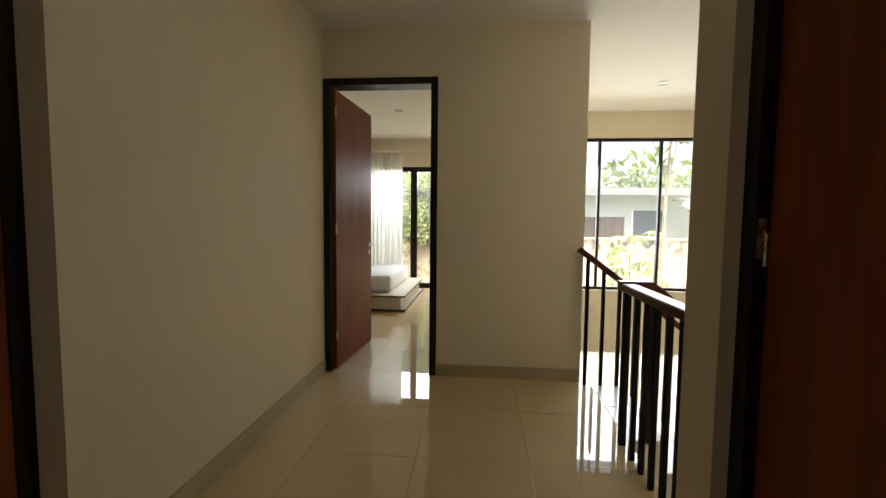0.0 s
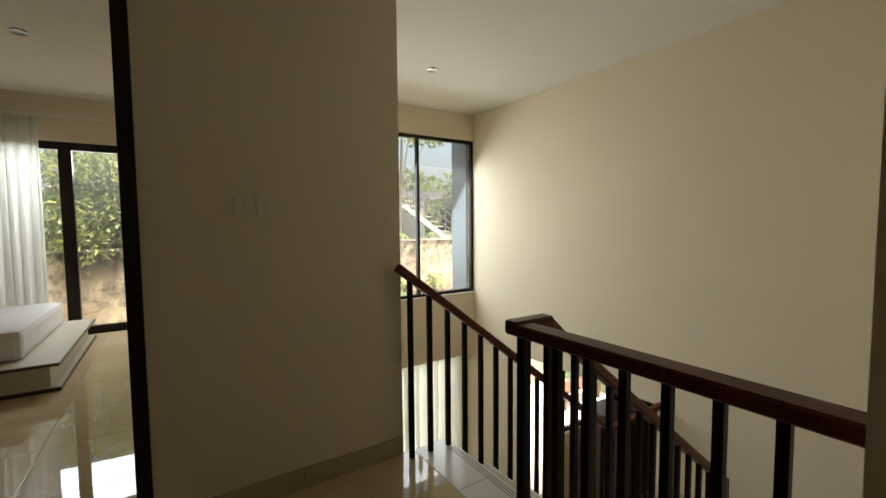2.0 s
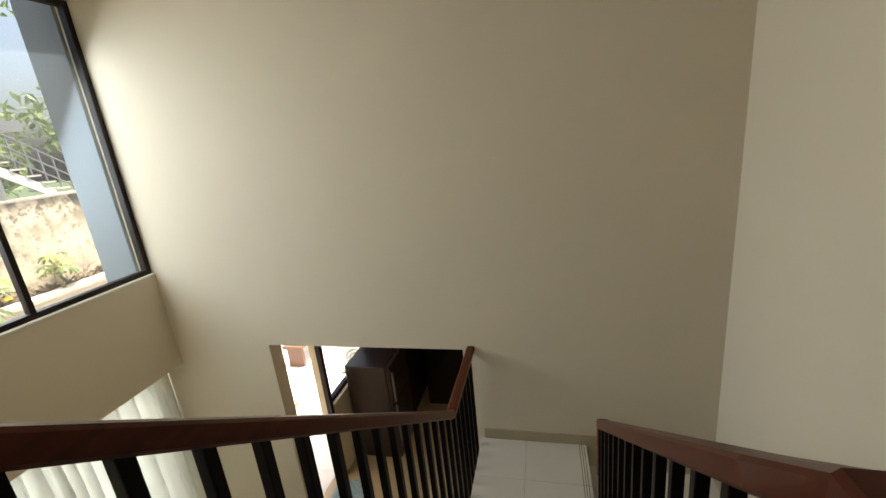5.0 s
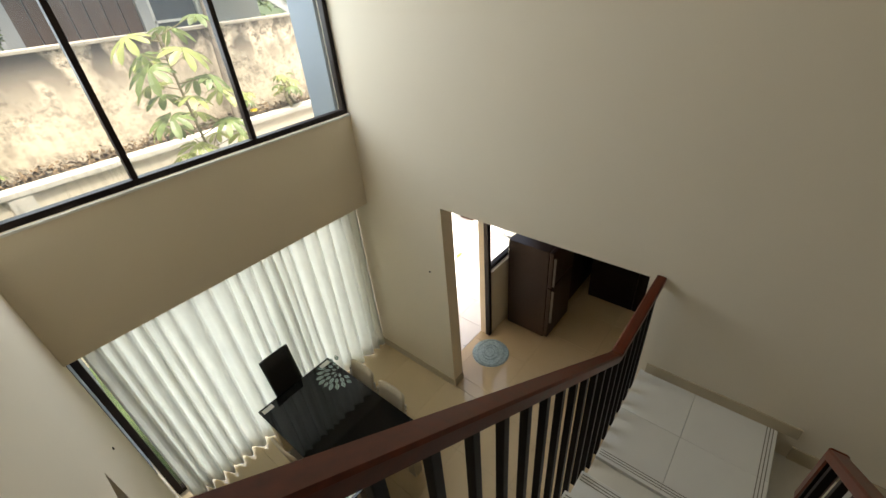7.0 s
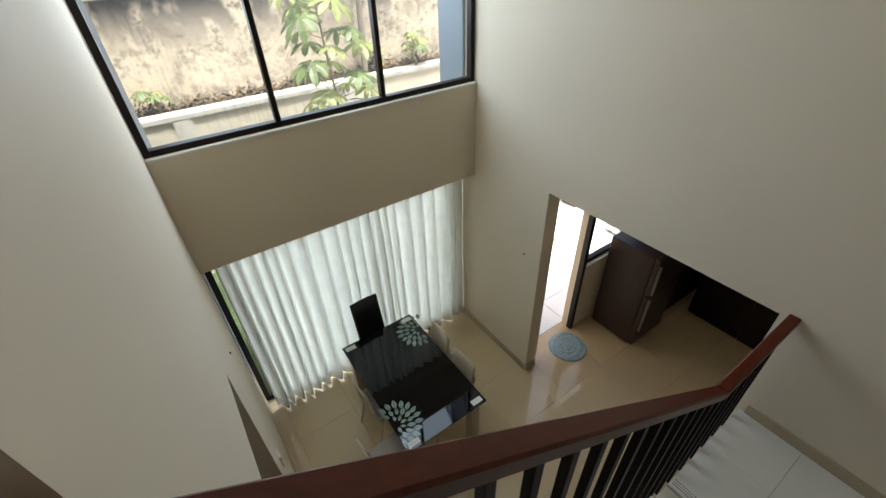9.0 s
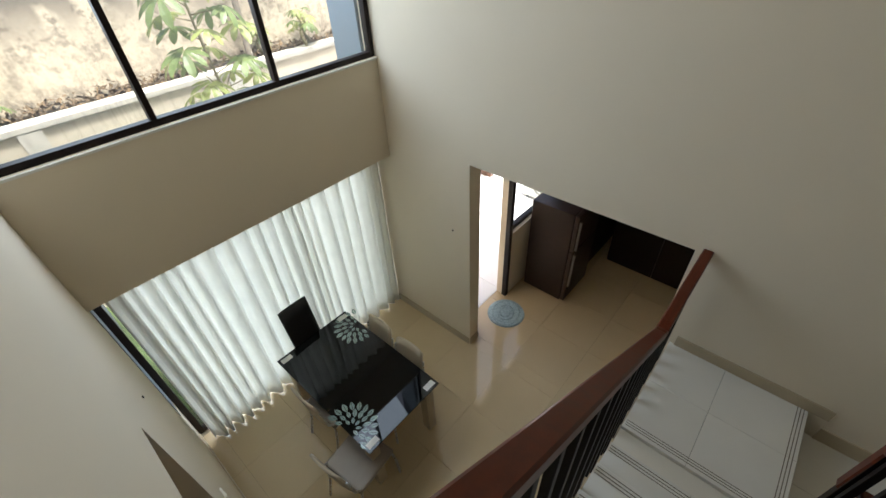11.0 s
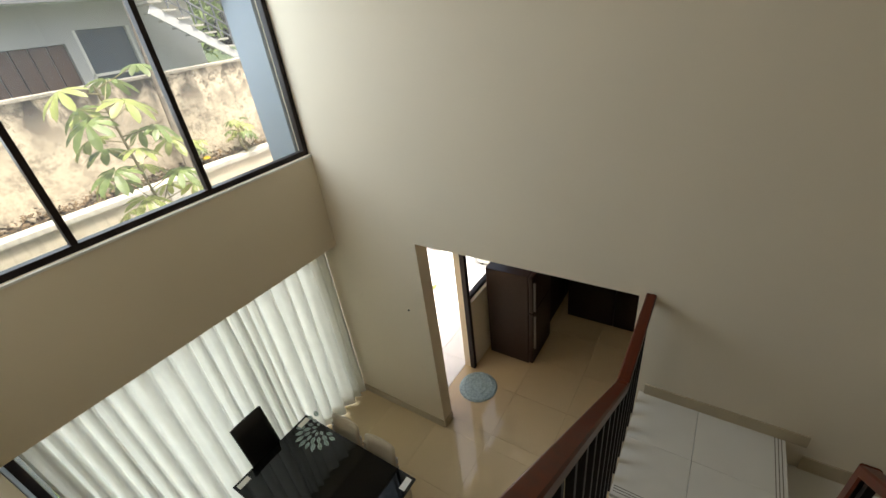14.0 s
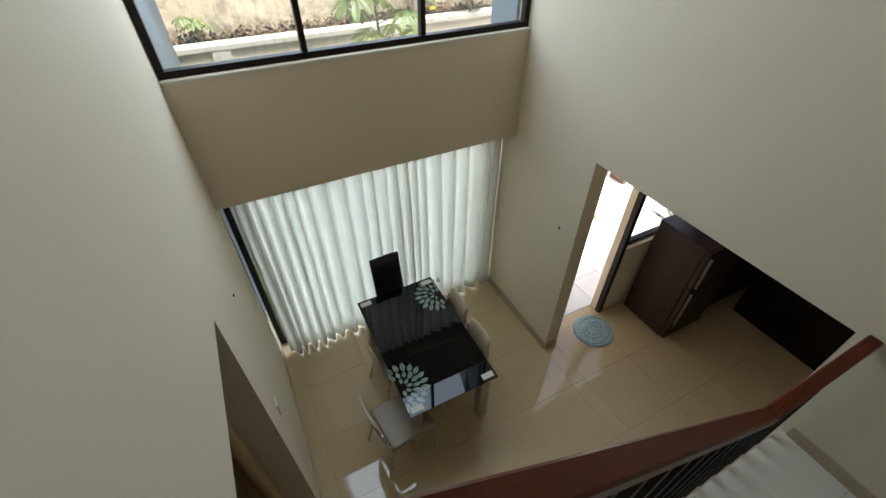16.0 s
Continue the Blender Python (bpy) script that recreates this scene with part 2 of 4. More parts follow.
# ---- mesh helpers ----
def box(bm, x0, x1, y0, y1, z0, z1, bevel=0.0):
    r = bmesh.ops.create_cube(bm, size=1)
    for v in r["verts"]:
        v.co = Vector((x0 + (v.co.x + 0.5) * (x1 - x0), y0 + (v.co.y + 0.5) * (y1 - y0), z0 + (v.co.z + 0.5) * (z1 - z0)))
    if bevel:
        es = list({e for v in r["verts"] for e in v.link_edges})
        bmesh.ops.bevel(bm, geom=es, offset=bevel, segments=2, affect="EDGES", profile=0.6)
    return bm


def cyl(bm, a, b, r0, r1=None, seg=12):
    a, b = Vector(a), Vector(b)
    d = b - a
    m = Matrix.Translation((a + b) / 2) @ d.to_track_quat("Z", "Y").to_matrix().to_4x4()
    bmesh.ops.create_cone(bm, cap_ends=True, segments=seg, radius1=r0, radius2=r0 if r1 is None else r1, depth=d.length, matrix=m)
    return bm


def sweep(bm, pts, w, h, up=(0, 0, 1), closed_ends=True, chamfer=0.14):
    """A bar with a chamfered rectangular section along a line of points, mitred at its corners."""
    pts = [Vector(p) for p in pts]
    rings = []
    for i, p in enumerate(pts):
        d0 = (p - pts[i - 1]).normalized() if i else (pts[1] - p).normalized()
        d1 = (pts[i + 1] - p).normalized() if i < len(pts) - 1 else d0
        d = (d0 + d1).normalized()
        side = d.cross(Vector(up))
        side = side.normalized() if side.length > 1e-4 else Vector((0, 1, 0))
        u = side.cross(d).normalized()
        s = 1 / max(0.5, d.dot(d1))
        c = chamfer * min(w, h)
        ring = []
        for a, b in ((w / 2, h / 2 - c), (w / 2 - c, h / 2), (-w / 2 + c, h / 2), (-w / 2, h / 2 - c), (-w / 2, -h / 2 + c), (-w / 2 + c, -h / 2), (w / 2 - c, -h / 2), (w / 2, -h / 2 + c)):
            ring.append(bm.verts.new(p + side * a * (s if abs(d0.z - d1.z) < 1e-3 else 1) + u * b * (s if abs(d0.z - d1.z) >= 1e-3 else 1)))
        rings.append(ring)
    for r0, r1 in zip(rings, rings[1:]):
        for i in range(8):
            bm.faces.new((r0[i], r0[(i + 1) % 8], r1[(i + 1) % 8], r1[i]))
    bm.faces.new(rings[0][::-1]), bm.faces.new(rings[-1])
    bmesh.ops.recalc_face_normals(bm, faces=bm.faces)
    return bm


def mesh(name, bm, mat, smooth=False):
    me = bpy.data.meshes.new(name)
    bm.normal_update()
    bm.to_mesh(me)
    bm.free()
    me.materials.append(mat)
    if smooth:
        for p in me.polygons:
            p.use_smooth = True
    return me


def part(name, bm, mat, parent=None, label="", smooth=False):
    ob = new(name, mesh(name, bm, mat, smooth))
    ob.parent = parent
    return tagged(ob, label)


def thing(name, label, category, at=(0, 0, 0), group="", kind=""):
    ob = new(name)
    ob.location = at
    ob.empty_display_size = 0.1
    return tagged(ob, label, category, group, kind)


def structure(name, bm, mat, label, category="wall"):
    return tagged(part(name, bm, mat), label, category, kind="structure")


def B(*a, bevel=0.0):
    return box(bmesh.new(), *a, bevel=bevel)


def walls_with_hole(axis, c0, c1, a0, a1, z0, z1, holes):
    """A wall slab, normal along axis ('x' or 'y') from c0 to c1, from a0 to a1, with rectangular holes (a, a, z, z) that go through."""
    bm = bmesh.new()
    def piece(p, q, r, s):
        if q - p > 1e-4 and s - r > 1e-4:
            box(bm, *((c0, c1, p, q) if axis == "x" else (p, q, c0, c1)), r, s)
    cur = a0
    for h0, h1, g0, g1 in sorted(holes):
        piece(cur, h0, z0, z1)
        piece(h0, h1, z0, g0)
        piece(h0, h1, g1, z1)
        cur = h1
    piece(cur, a1, z0, z1)
    bmesh.ops.remove_doubles(bm, verts=bm.verts, dist=1e-5)
    return bm


# ---- structure: walls, ceilings, floors ----
T = 0.13
# corridor
structure("wall_corridor_west", walls_with_hole("x", LX - T, LX, -2.4, DY, 0, CEIL, [(-0.05, 0.86, 0.0, 2.395)]), WALL, "cream painted corridor wall with a doorway")
structure("wall_corridor_east", walls_with_hole("x", EX, EX + T, -2.4, 1.180, 0, CEIL, [(0.035, 0.975, 0.0, 2.395)]), WALL, "cream painted corridor wall beside the stairwell")
structure("wall_corridor_south", B(LX, EX, -2.53, -2.4, 0, CEIL), WALL, "cream painted wall closing the corridor")
structure("wall_bedroom_door", walls_with_hole("y", DY, DY + T, LX - T, VX - T, 0, CEIL, [(LX + 0.002, -0.39, 0.0, 2.395)]), WALL, "cream painted wall with the bedroom doorway")
# void
structure("wall_void_west", B(VX - T, VX, DY, BEDY + 0.2, -0.159, CEIL), WALL, "cream painted tall wall of the stair void")
structure("wall_void_west_lower", B(VX - T, VX, 4.25, 6.2, F, -0.159), WALL, "cream painted lower wall beside the dining table")
structure("wall_void_east", walls_with_hole("x", RX, RX + 0.15, SY - T, 6.05, F, CEIL, [(3.042, 4.73, F, -0.352)]), WALL, "tall cream painted wall with a wide kitchen opening")
south = B(EX + T, RX, SY - T, SY, F, CEIL)
for v in south.verts:
    v.co.y += (v.co.x - RX) * 0.037
structure("wall_stairwell_south", south, WALL, "cream painted wall behind the stair landing")
structure("wall_window_upper", walls_with_hole("y", WY, WY + 0.15, VX, RX, -0.568, CEIL, [(VX + 0.0005, RX - 0.0005, 0.327, 2.434)]), WALL, "cream painted wall under and over the tall window")
structure("window_reveal_soffit", B(VX, RX, WY + 0.15, 6.05, -0.568, -0.45), WALL, "cream soffit above the curtain", "soffit")
structure("wall_outside_left", B(VX - T + 0.001, VX + 0.004, WY + 0.152, BEDY + 0.21, -2.0, 3.2), BLUEGREY, "blue-grey painted outside wall of the bedroom")
structure("wall_fin_right", B(RX - 0.03, RX + 0.15, WY + 0.152, 6.21, -0.45, 3.2), BLUEGREY, "blue-grey painted outside fin beside the window")
structure("ceiling_void", B(LX - T, RX + 0.15, -2.53, WY + 0.15, CEIL, CEIL + 0.12), CEILING, "white painted ceiling over corridor and stair void", "ceiling")
# bedroom
structure("wall_bedroom_west", B(-4.2, -4.07, DY, BEDY + 0.2, 0, CEIL), WALL, "cream painted bedroom wall")
structure("wall_bedroom_south", B(-4.07, LX - T, DY, DY + T, 0, CEIL), WALL, "cream painted bedroom wall beside the door")
structure("wall_bedroom_window", walls_with_hole("y", BEDY, BEDY + T, -4.07, VX - T, 0, CEIL, [(-2.15, 0.30, 0.0, 2.27)]), WALL, "cream painted wall round the bedroom glass doors")
structure("ceiling_bedroom", B(-4.2, VX - T, WY + 0.15, BEDY + 0.3, CEIL, CEIL + 0.12), CEILING, "white bedroom ceiling", "ceiling")
structure("ceiling_bedroom_inner", B(-4.2, LX - T, DY, WY + 0.15, CEIL, CEIL + 0.12), CEILING, "white bedroom ceiling", "ceiling")
# upper floor slab with the stair opening left free
def slab():
    bm = bmesh.new()
    box(bm, -2.6, 0.83, -2.53, DY, -0.15, -0.008)
    box(bm, -4.2, VX - T, DY, BEDY + 0.2, -0.15, -0.008)
    return bm


structure("floor_upper", slab(), GROUT, "upper floor slab under polished cream tiles", "floor")
structure("floor_lower", box(B(-4.2, RX + 0.15, -1.0, 6.2, F - 0.2, F - 0.008), RX + 0.15, 6.4, -1.0, 4.985, F - 0.2, F - 0.008), GROUT, "lower floor slab under polished cream tiles", "floor")
# lower rooms that close the place
structure("wall_living_back", B(-4.2, VX - T, 4.25, 4.38, F, -0.15), WALL, "cream living room wall", "wall")
structure("wall_living_west", B(-4.33, -4.2, -1.0, 4.38, F, -0.15), WALL, "cream living room wall", "wall")
structure("wall_living_south", B(-4.33, 6.4, -1.13, -1.0, F, CEIL), WALL, "cream living room wall", "wall")
# unseen wall, added to shrink the kitchen and cut its bounced light
structure("wall_kitchen_bounce_block", B(RX + 0.15, 6.27, 2.15, 2.28, F, -0.20), WALL, "added cream wall closing the kitchen", "wall")
structure("wall_kitchen_east", B(6.27, 6.4, -1.0, 4.99, F, -0.20), WALL, "added cream wall closing the kitchen", "wall")
structure("wall_kitchen_outside", walls_with_hole("y", 4.86, 4.99, RX + 0.15, 6.27, F, -0.20, [(RX + 0.20, 4.20, F, -0.42), (4.24, 5.6, -1.69, -0.42)]), WALL, "cream kitchen outside wall with door and window", "wall")
structure("ceiling_kitchen", B(RX + 0.15, 6.4, -1.0, 4.99, -0.20, -0.05), CEILING, "kitchen ceiling", "ceiling")


# ---- stair ----
def stair():
    st = thing("staircase", "U-shaped staircase with cream tiled treads and landing", "staircase", (1.0, 2.6, F))
    inv = Matrix.Translation((-1.0, -2.6, -F))
    def sp(name, bm, mat, label=""):
        bmesh.ops.transform(bm, matrix=inv, verts=bm.verts)
        return part(name, bm, mat, st, label)
    ya, yb = 2.165, 2.955
    yc, yd = SY, 2.085
    x_top = 2.52 - 6 * GO
    # first flight, treads at -1..-5 risers, then the landing
    for i in range(1, 6):
        x0 = x_top + i * GO - GO
        sp("step_base", B(x0, x0 + GO, ya, yb, -RISE * (i + 1) - 0.10, -RISE * i - 0.03), RISER)
    sp("step_base", B(0.832, x_top, ya, yb, -0.29, -0.03), RISER)
    sp("landing_slab", B(2.52 - GO, RX, ya, yb, LAND1 - 0.18, LAND1 - 0.03), RISER)
    sp("landing_slab", B(2.52, RX, yc, ya, LAND2 - 0.18, LAND2 - 0.03), RISER)
    for i in range(1, 7):
        x1 = 2.52 - (i - 1) * GO
        sp("step_base", B(x1 - GO, x1, yc, yd, LAND2 - RISE * (i + 1) - 0.1, LAND2 - RISE * i - 0.03), RISER)
    def tread(x0, x1, y0, y1, z, nose="x-", split=True):
        ys = [(y0, (y0 + y1) / 2 - 0.0006), ((y0 + y1) / 2 + 0.0006, y1)] if split else [(y0, y1)]
        for p, q in ys:
            sp("tread_tile", B(x0, x1, p, q, z - 0.03, z, bevel=0.004), TREAD)
    def grooves(a0, a1, b, z, axis="y", sign=1):
        for j in range(3):
            o = b + sign * (0.020 + 0.016 * j)
            if axis == "y":
                sp("groove", B(o - 0.0022, o + 0.0022, a0, a1, z - 0.001, z + 0.0008), GROOVE)
            else:
                sp("groove", B(a0, a1, o - 0.0022, o + 0.0022, z - 0.001, z + 0.0008), GROOVE)
    for i in range(0, 6):
        # tread i lies behind nosing i
        n = x_top + i * GO + 0.0
        z = -RISE * i
        if i:
            tread(n - GO - 0.012, n, ya - 0.01, yb, z)
        else:
            tread(0.832, n, ya - 0.01, DY - 0.002, z)
        grooves(ya + 0.01, yb - 0.01, n, z, "y", -1)
        sp("riser", B(n - 0.03, n - 0.018, ya, yb, z - RISE + 0.0, z - 0.031), RISER)
    m = 2.60
    for x0, x1 in ((2.52 - GO - 0.012 + 0.25, 2.92), (2.9212, RX - 0.002)):
        for y0, y1 in ((ya - 0.01, m - 0.0006), (m + 0.0006, yb)):
            sp("landing_tile", B(x0, x1, y0, y1, LAND1 - 0.03, LAND1, bevel=0.003), TREAD)
    grooves(2.56, RX - 0.01, ya - 0.01, LAND1, "x", 1)
    grooves(ya + 0.05, yb - 0.01, 2.52, LAND1, "y", 1)
    sp("riser", B(2.57, RX - 0.002, ya + 0.0, ya + 0.012, LAND2, LAND1 - 0.031), RISER)
    for x0, x1 in ((2.52, 2.92), (2.9212, RX - 0.002)):
        sp("landing_tile", B(x0, x1, SY + 0.002, ya + 0.01, LAND2 - 0.03, LAND2, bevel=0.003), TREAD)
    for i in range(1, 7):
        x1 = 2.52 - (i - 1) * GO
        z = LAND2 - RISE * i
        tread(x1 - GO, x1 + 0.012, yc + 0.002, yd, z)
        sp("riser", B(x1 + 0.012, x1 + 0.024, yc + 0.002, yd, z, z + RISE - 0.031), RISER)
    # skirting tiles on the landing walls
    sp("skirting_tile", B(RX - 0.012, RX - 0.001, 2.06, yb - 0.03, LAND1, LAND1 + 0.085), SKIRT)
    sp("skirting_tile", B(RX - 0.012, RX - 0.001, SY + 0.012, 2.059, LAND2, LAND2 + 0.11), SKIRT)
    sp("skirting_tile", B(2.35, RX - 0.013, SY + 0.001, SY + 0.012, LAND2, LAND2 + 0.11), SKIRT)
    return st


stair()


def railing(name, label, rails, balusters, posts, at):
    """rails: lines of points at the handrail's middle; balusters and posts: (x, y, z0, z1)."""
    ob = thing(name, label, "railing", at)
    off = Matrix.Translation(-Vector(at))
    def rp(nm, bm, mat, lab="", smooth=False):
        bmesh.ops.transform(bm, matrix=off, verts=bm.verts)
        return part(nm, bm, mat, ob, lab, smooth)
    for pts, w, h in rails:
        rp("handrail", sweep(bmesh.new(), pts, w, h), RAILWOOD, "polished red-brown wooden handrail")
    for x, y, z0, z1 in balusters:
        rp("baluster", B(x - 0.013, x + 0.013, y - 0.013, y + 0.013, z0, z1, bevel=0.003), IRON)
    for x, y, z0, z1, r in posts:
        rp("post", B(x - r, x + r, y - r, y + r, z0, z1, bevel=0.004), IRON)
    return ob


X_TOP = 2.52 - 6 * GO
SLOPE = RISE / GO
YL = 2.938
# handrail of the first flight on the void side: slopes to the landing, then level to the east wall
rail_z = lambda x: -0.337 + (2.55 - x) * 0.762
rail_y = lambda x: 2.977
bal = []
for i in range(15):
    x = 0.785 + i * 0.1213
    step = max(0, math.ceil((x - X_TOP) / GO))
    bal.append((x, rail_y(x), -RISE * step - 0.10, rail_z(x) - 0.02))
for i in range(6):
    bal.append((2.605 + i * 0.1213, rail_y(2.6), LAND1 - 0.12, -0.355))
railing("stair_railing_void_side", "dark iron balusters with a polished red-brown wooden handrail",
        [([(0.715, rail_y(0.715), rail_z(0.715)), (2.53, rail_y(2.53), rail_z(2.53)), (2.575, rail_y(2.575), -0.346), (2.64, rail_y(2.64), -0.342), (RX - 0.002, rail_y(RX), -0.340)], 0.056, 0.044)],
        bal, [], (2.0, YL, -0.8))

# guard along the corridor edge, with its end block, and the second rail down the flight's inner side
GX = 0.78
gbal = [(GX, 1.942 - i * 0.1235, 0.0, 0.89) for i in range(6)]
railing("corridor_guard_railing", "dark iron guard railing with a thick red-brown wooden handrail",
        [([(GX, 1.181, 0.907), (GX, 2.098, 0.907)], 0.082, 0.044), ([(GX - 0.038, 2.128, 0.912), (0.93, 2.128, 0.912)], 0.064, 0.052)],
        gbal, [(GX, 2.100, 0.0, 0.885, 0.019)], (GX, 1.8, 0))
YR = 2.147
inner_z = lambda x: -0.297 + (2.50 - x) * 0.765
ibal = []
for i in range(1, 7):
    for f in (0.15, 0.65):
        x = X_TOP + (i - 1 + f) * GO + 0.02
        if x < 2.47:
            ibal.append((x, YR, -RISE * i - 0.02, inner_z(x) - 0.02))
lower_z = lambda x: -0.62 - (2.5 - x) * SLOPE
for i in range(1, 6):
    for f in (0.3, 0.8):
        x = 2.52 - (i - 1 + f) * GO
        ibal.append((x, YR - 0.075, LAND2 - RISE * i - 0.02, lower_z(x) - 0.02))
railing("stair_railing_inner_side", "dark iron inner stair railing with red-brown wooden handrail",
        [([(0.925, 2.128, inner_z(0.925)), (1.05, YR, inner_z(1.05)), (2.50, YR, -0.297)], 0.06, 0.045),
         ([(2.505, YR - 0.004, -0.287), (2.512, YR - 0.004, -0.62)], 0.06, 0.05),
         ([(2.53, YR - 0.075, -0.62), (2.50, YR - 0.075, -0.62), (X_TOP + 0.1, YR - 0.075, lower_z(X_TOP + 0.1))], 0.06, 0.045)],
        ibal, [(2.50, YR, LAND1 - 0.1, -0.30, 0.02), (0.935, 2.128, 0.0, 0.885, 0.013)], (1.8, YR, -0.6))

# ---- windows ----
def glazed(name, label, axis_y, xs, z0, z1, bar=0.04, depth=0.06, mull=0.035):
    ob = thing(name, label, "window", ((xs[0] + xs[-1]) / 2, axis_y, z0), kind="structure")
    off = Matrix.Translation(-Vector(ob.location))
    def wp(nm, bm, mat, lab=""):
        bmesh.ops.transform(bm, matrix=off, verts=bm.verts)
        return part(nm, bm, mat, ob, lab)
    y0, y1 = axis_y - depth / 2, axis_y + depth / 2
    fr = bmesh.new()
    box(fr, xs[0], xs[0] + bar, y0, y1, z0, z1, 0.003)
    box(fr, xs[-1] - bar, xs[-1], y0, y1, z0, z1, 0.003)
    box(fr, xs[0] + bar, xs[-1] - bar, y0, y1, z0, z0 + bar, 0.003)
    box(fr, xs[0] + bar, xs[-1] - bar, y0, y1, z1 - bar, z1, 0.003)
    wp("window_frame", fr, FRAME)
    for x in xs[1:-1]:
        wp("mullion", B(x - mull / 2, x + mull / 2, y0 + 0.002, y1 - 0.002, z0 + bar, z1 - bar, bevel=0.003), FRAME)
    for a, b in zip(xs, xs[1:]):
        p = wp("pane", B(a + mull * 0.4, b - mull * 0.4, axis_y - 0.003, axis_y + 0.003, z0 + bar * 0.8, z1 - bar * 0.8), GLASS)
        p.visible_shadow = False
    return ob


glazed("window_1", "tall dark-framed three-pane window over the dining area", WY + 0.05, [VX + 0.004, 1.60, 2.42, RX - 0.004], 0.327, 2.43)
structure("window_sill", B(VX + 0.002, RX - 0.002, WY - 0.012, WY + 0.14, 0.308, 0.325, bevel=0.003), PALE, "thin white ledge under the tall window", "sill")
glazed("window_2", "dark-framed lower sliding window behind the curtain", 6.12, [VX + 0.004, 2.06, RX - 0.004], F, -0.58, 0.05)
glazed("window_3", "dark-framed bedroom sliding glass doors", BEDY + 0.07, [-2.15, -1.28, 0.30], 0.0, 2.27, 0.09, 0.08, 0.12)
for nm, a0, a1, z0, z1 in (("window_4", 4.24, 5.6, -1.69, -0.42),):
    glazed(nm, "dark-framed kitchen window", 4.93, [a0, a1], z0, z1, 0.05)
# out-of-view slab, added so that sun and sky don't leak in from above
structure("ceiling_living_light_block", B(-4.33, -2.601, -1.13, DY, -0.15, 0.0), CEILING, "unseen slab added over the living room to block daylight", "ceiling")
structure("wall_bedroom_roof_edge", B(-4.4, VX + 0.1, BEDY + 0.3, BEDY + 0.42, CEIL - 0.25, CEIL + 0.3), BLUEGREY, "blue-grey roof edge over the bedroom doors", "fascia")


# ---- skirting tiles ----
def skirting(name, axis, c, sign, a0, a1, z, h=0.10, step=0.6):
    """A row of skirting tiles on a wall face; axis is the wall's normal."""
    ob = thing(name, "row of beige skirting tiles along the wall", "skirting", kind="structure")
    a = a0
    while a < a1 - 0.01:
        b = min(a1, a + step)
        lo, hi = sorted((c + sign * 0.0005, c + sign * 0.011))
        part("skirting_tile", B(lo, hi, a + 0.001, b - 0.001, z, z + h, bevel=0.002) if axis == "x" else B(a + 0.001, b - 0.001, lo, hi, z, z + h, bevel=0.002), SKIRT, ob)
        a = b


skirting("baseboard_corridor_west", "x", LX, 1, 0.862, DY - 0.012, 0)
skirting("baseboard_bedroom_door", "y", DY, -1, -0.385, VX - 0.002, 0)
skirting("baseboard_dining_east", "x", RX, -1, 4.735, 6.04, F)
skirting("baseboard_dining_west", "x", VX, 1, 4.26, 6.04, F)
skirting("baseboard_kitchen_jamb", "y", 4.73, -1, RX + 0.002, RX + 0.148, F)
skirting("baseboard_bedroom_west", "x", -4.07, 1, 3.2, 7.4, 0)
skirting("baseboard_living_back", "y", 4.25, -1, -4.0, VX - T, F)


# ---- doors ----
def door_frame(name, label, axis, c0, c1, a0, a1, top, w=0.055):
    """A dark frame round an opening: two jambs and a head. axis: the wall's normal."""
    ob = thing(name, label, "door frame", kind="structure")
    for nm, p, q, r, s in (("jamb", a0, a0 + w, 0, top), ("jamb", a1 - w, a1, 0, top), ("head", a0 + w, a1 - w, top - w, top)):
        part(nm, B(c0, c1, p, q, r, s, bevel=0.004) if axis == "x" else B(p, q, c0, c1, r, s, bevel=0.004), FRAME, ob)
    return ob


def lever_handle(parent, side):
    """Steel lever with rose and key plate on a leaf whose face lies at local y = side * 0.02, near its free edge."""
    x, z = 0.80, 1.02
    bm = cyl(bmesh.new(), (x, side * 0.020, z), (x, side * 0.028, z), 0.026, seg=20)
    rose = part("rose", bm, STEEL, parent)
    bm = cyl(bmesh.new(), (x, side * 0.026, z), (x, side * 0.062, z), 0.009, seg=12)
    sweep(bm, [(x + 0.008, side * 0.062, z), (x - 0.05, side * 0.064, z), (x - 0.115, side * 0.058, z - 0.004)], 0.013, 0.018)
    part("lever", bm, STEEL, rose)
    bm = cyl(bmesh.new(), (x, side * 0.020, z - 0.075), (x, side * 0.027, z - 0.075), 0.022, seg=20)
    cyl(bm, (x, side * 0.026, z - 0.075), (x, side * 0.030, z - 0.075), 0.008, seg=10)
    part("key_rose", bm, STEEL, rose)


def door_leaf(name, label, at, angle, width, top):
    ob = thing(name, label, "door", at, kind="structure")
    ob.rotation_euler = (0, 0, radians(angle))
    part("leaf", B(0.0, width, -0.02, 0.02, 0.008, top, bevel=0.003), LEAF, ob, "flush red-brown veneered door leaf")
    for s in (-1, 1):
        lever_handle(ob, s)
    for z in (0.25, 1.15, 2.1):
        part("hinge", cyl(bmesh.new(), (-0.006, -0.024, z), (-0.006, -0.024, z + 0.09), 0.007, seg=10), STEEL, ob)
    return ob


door_frame("door_frame_bedroom", "dark brown painted frame of the bedroom doorway", "y", DY - 0.012, DY + T + 0.012, LX + 0.003, -0.39, 2.395)
door_leaf("door_1", "open red-brown wooden door with steel lever handle", (-1.258, DY + 0.05, 0), 85.5, 0.875, 2.33)
door_frame("door_frame_east", "dark brown painted frame of a closed door", "x", EX + 0.045, EX + T + 0.01, 0.035, 0.975, 2.395, 0.06)
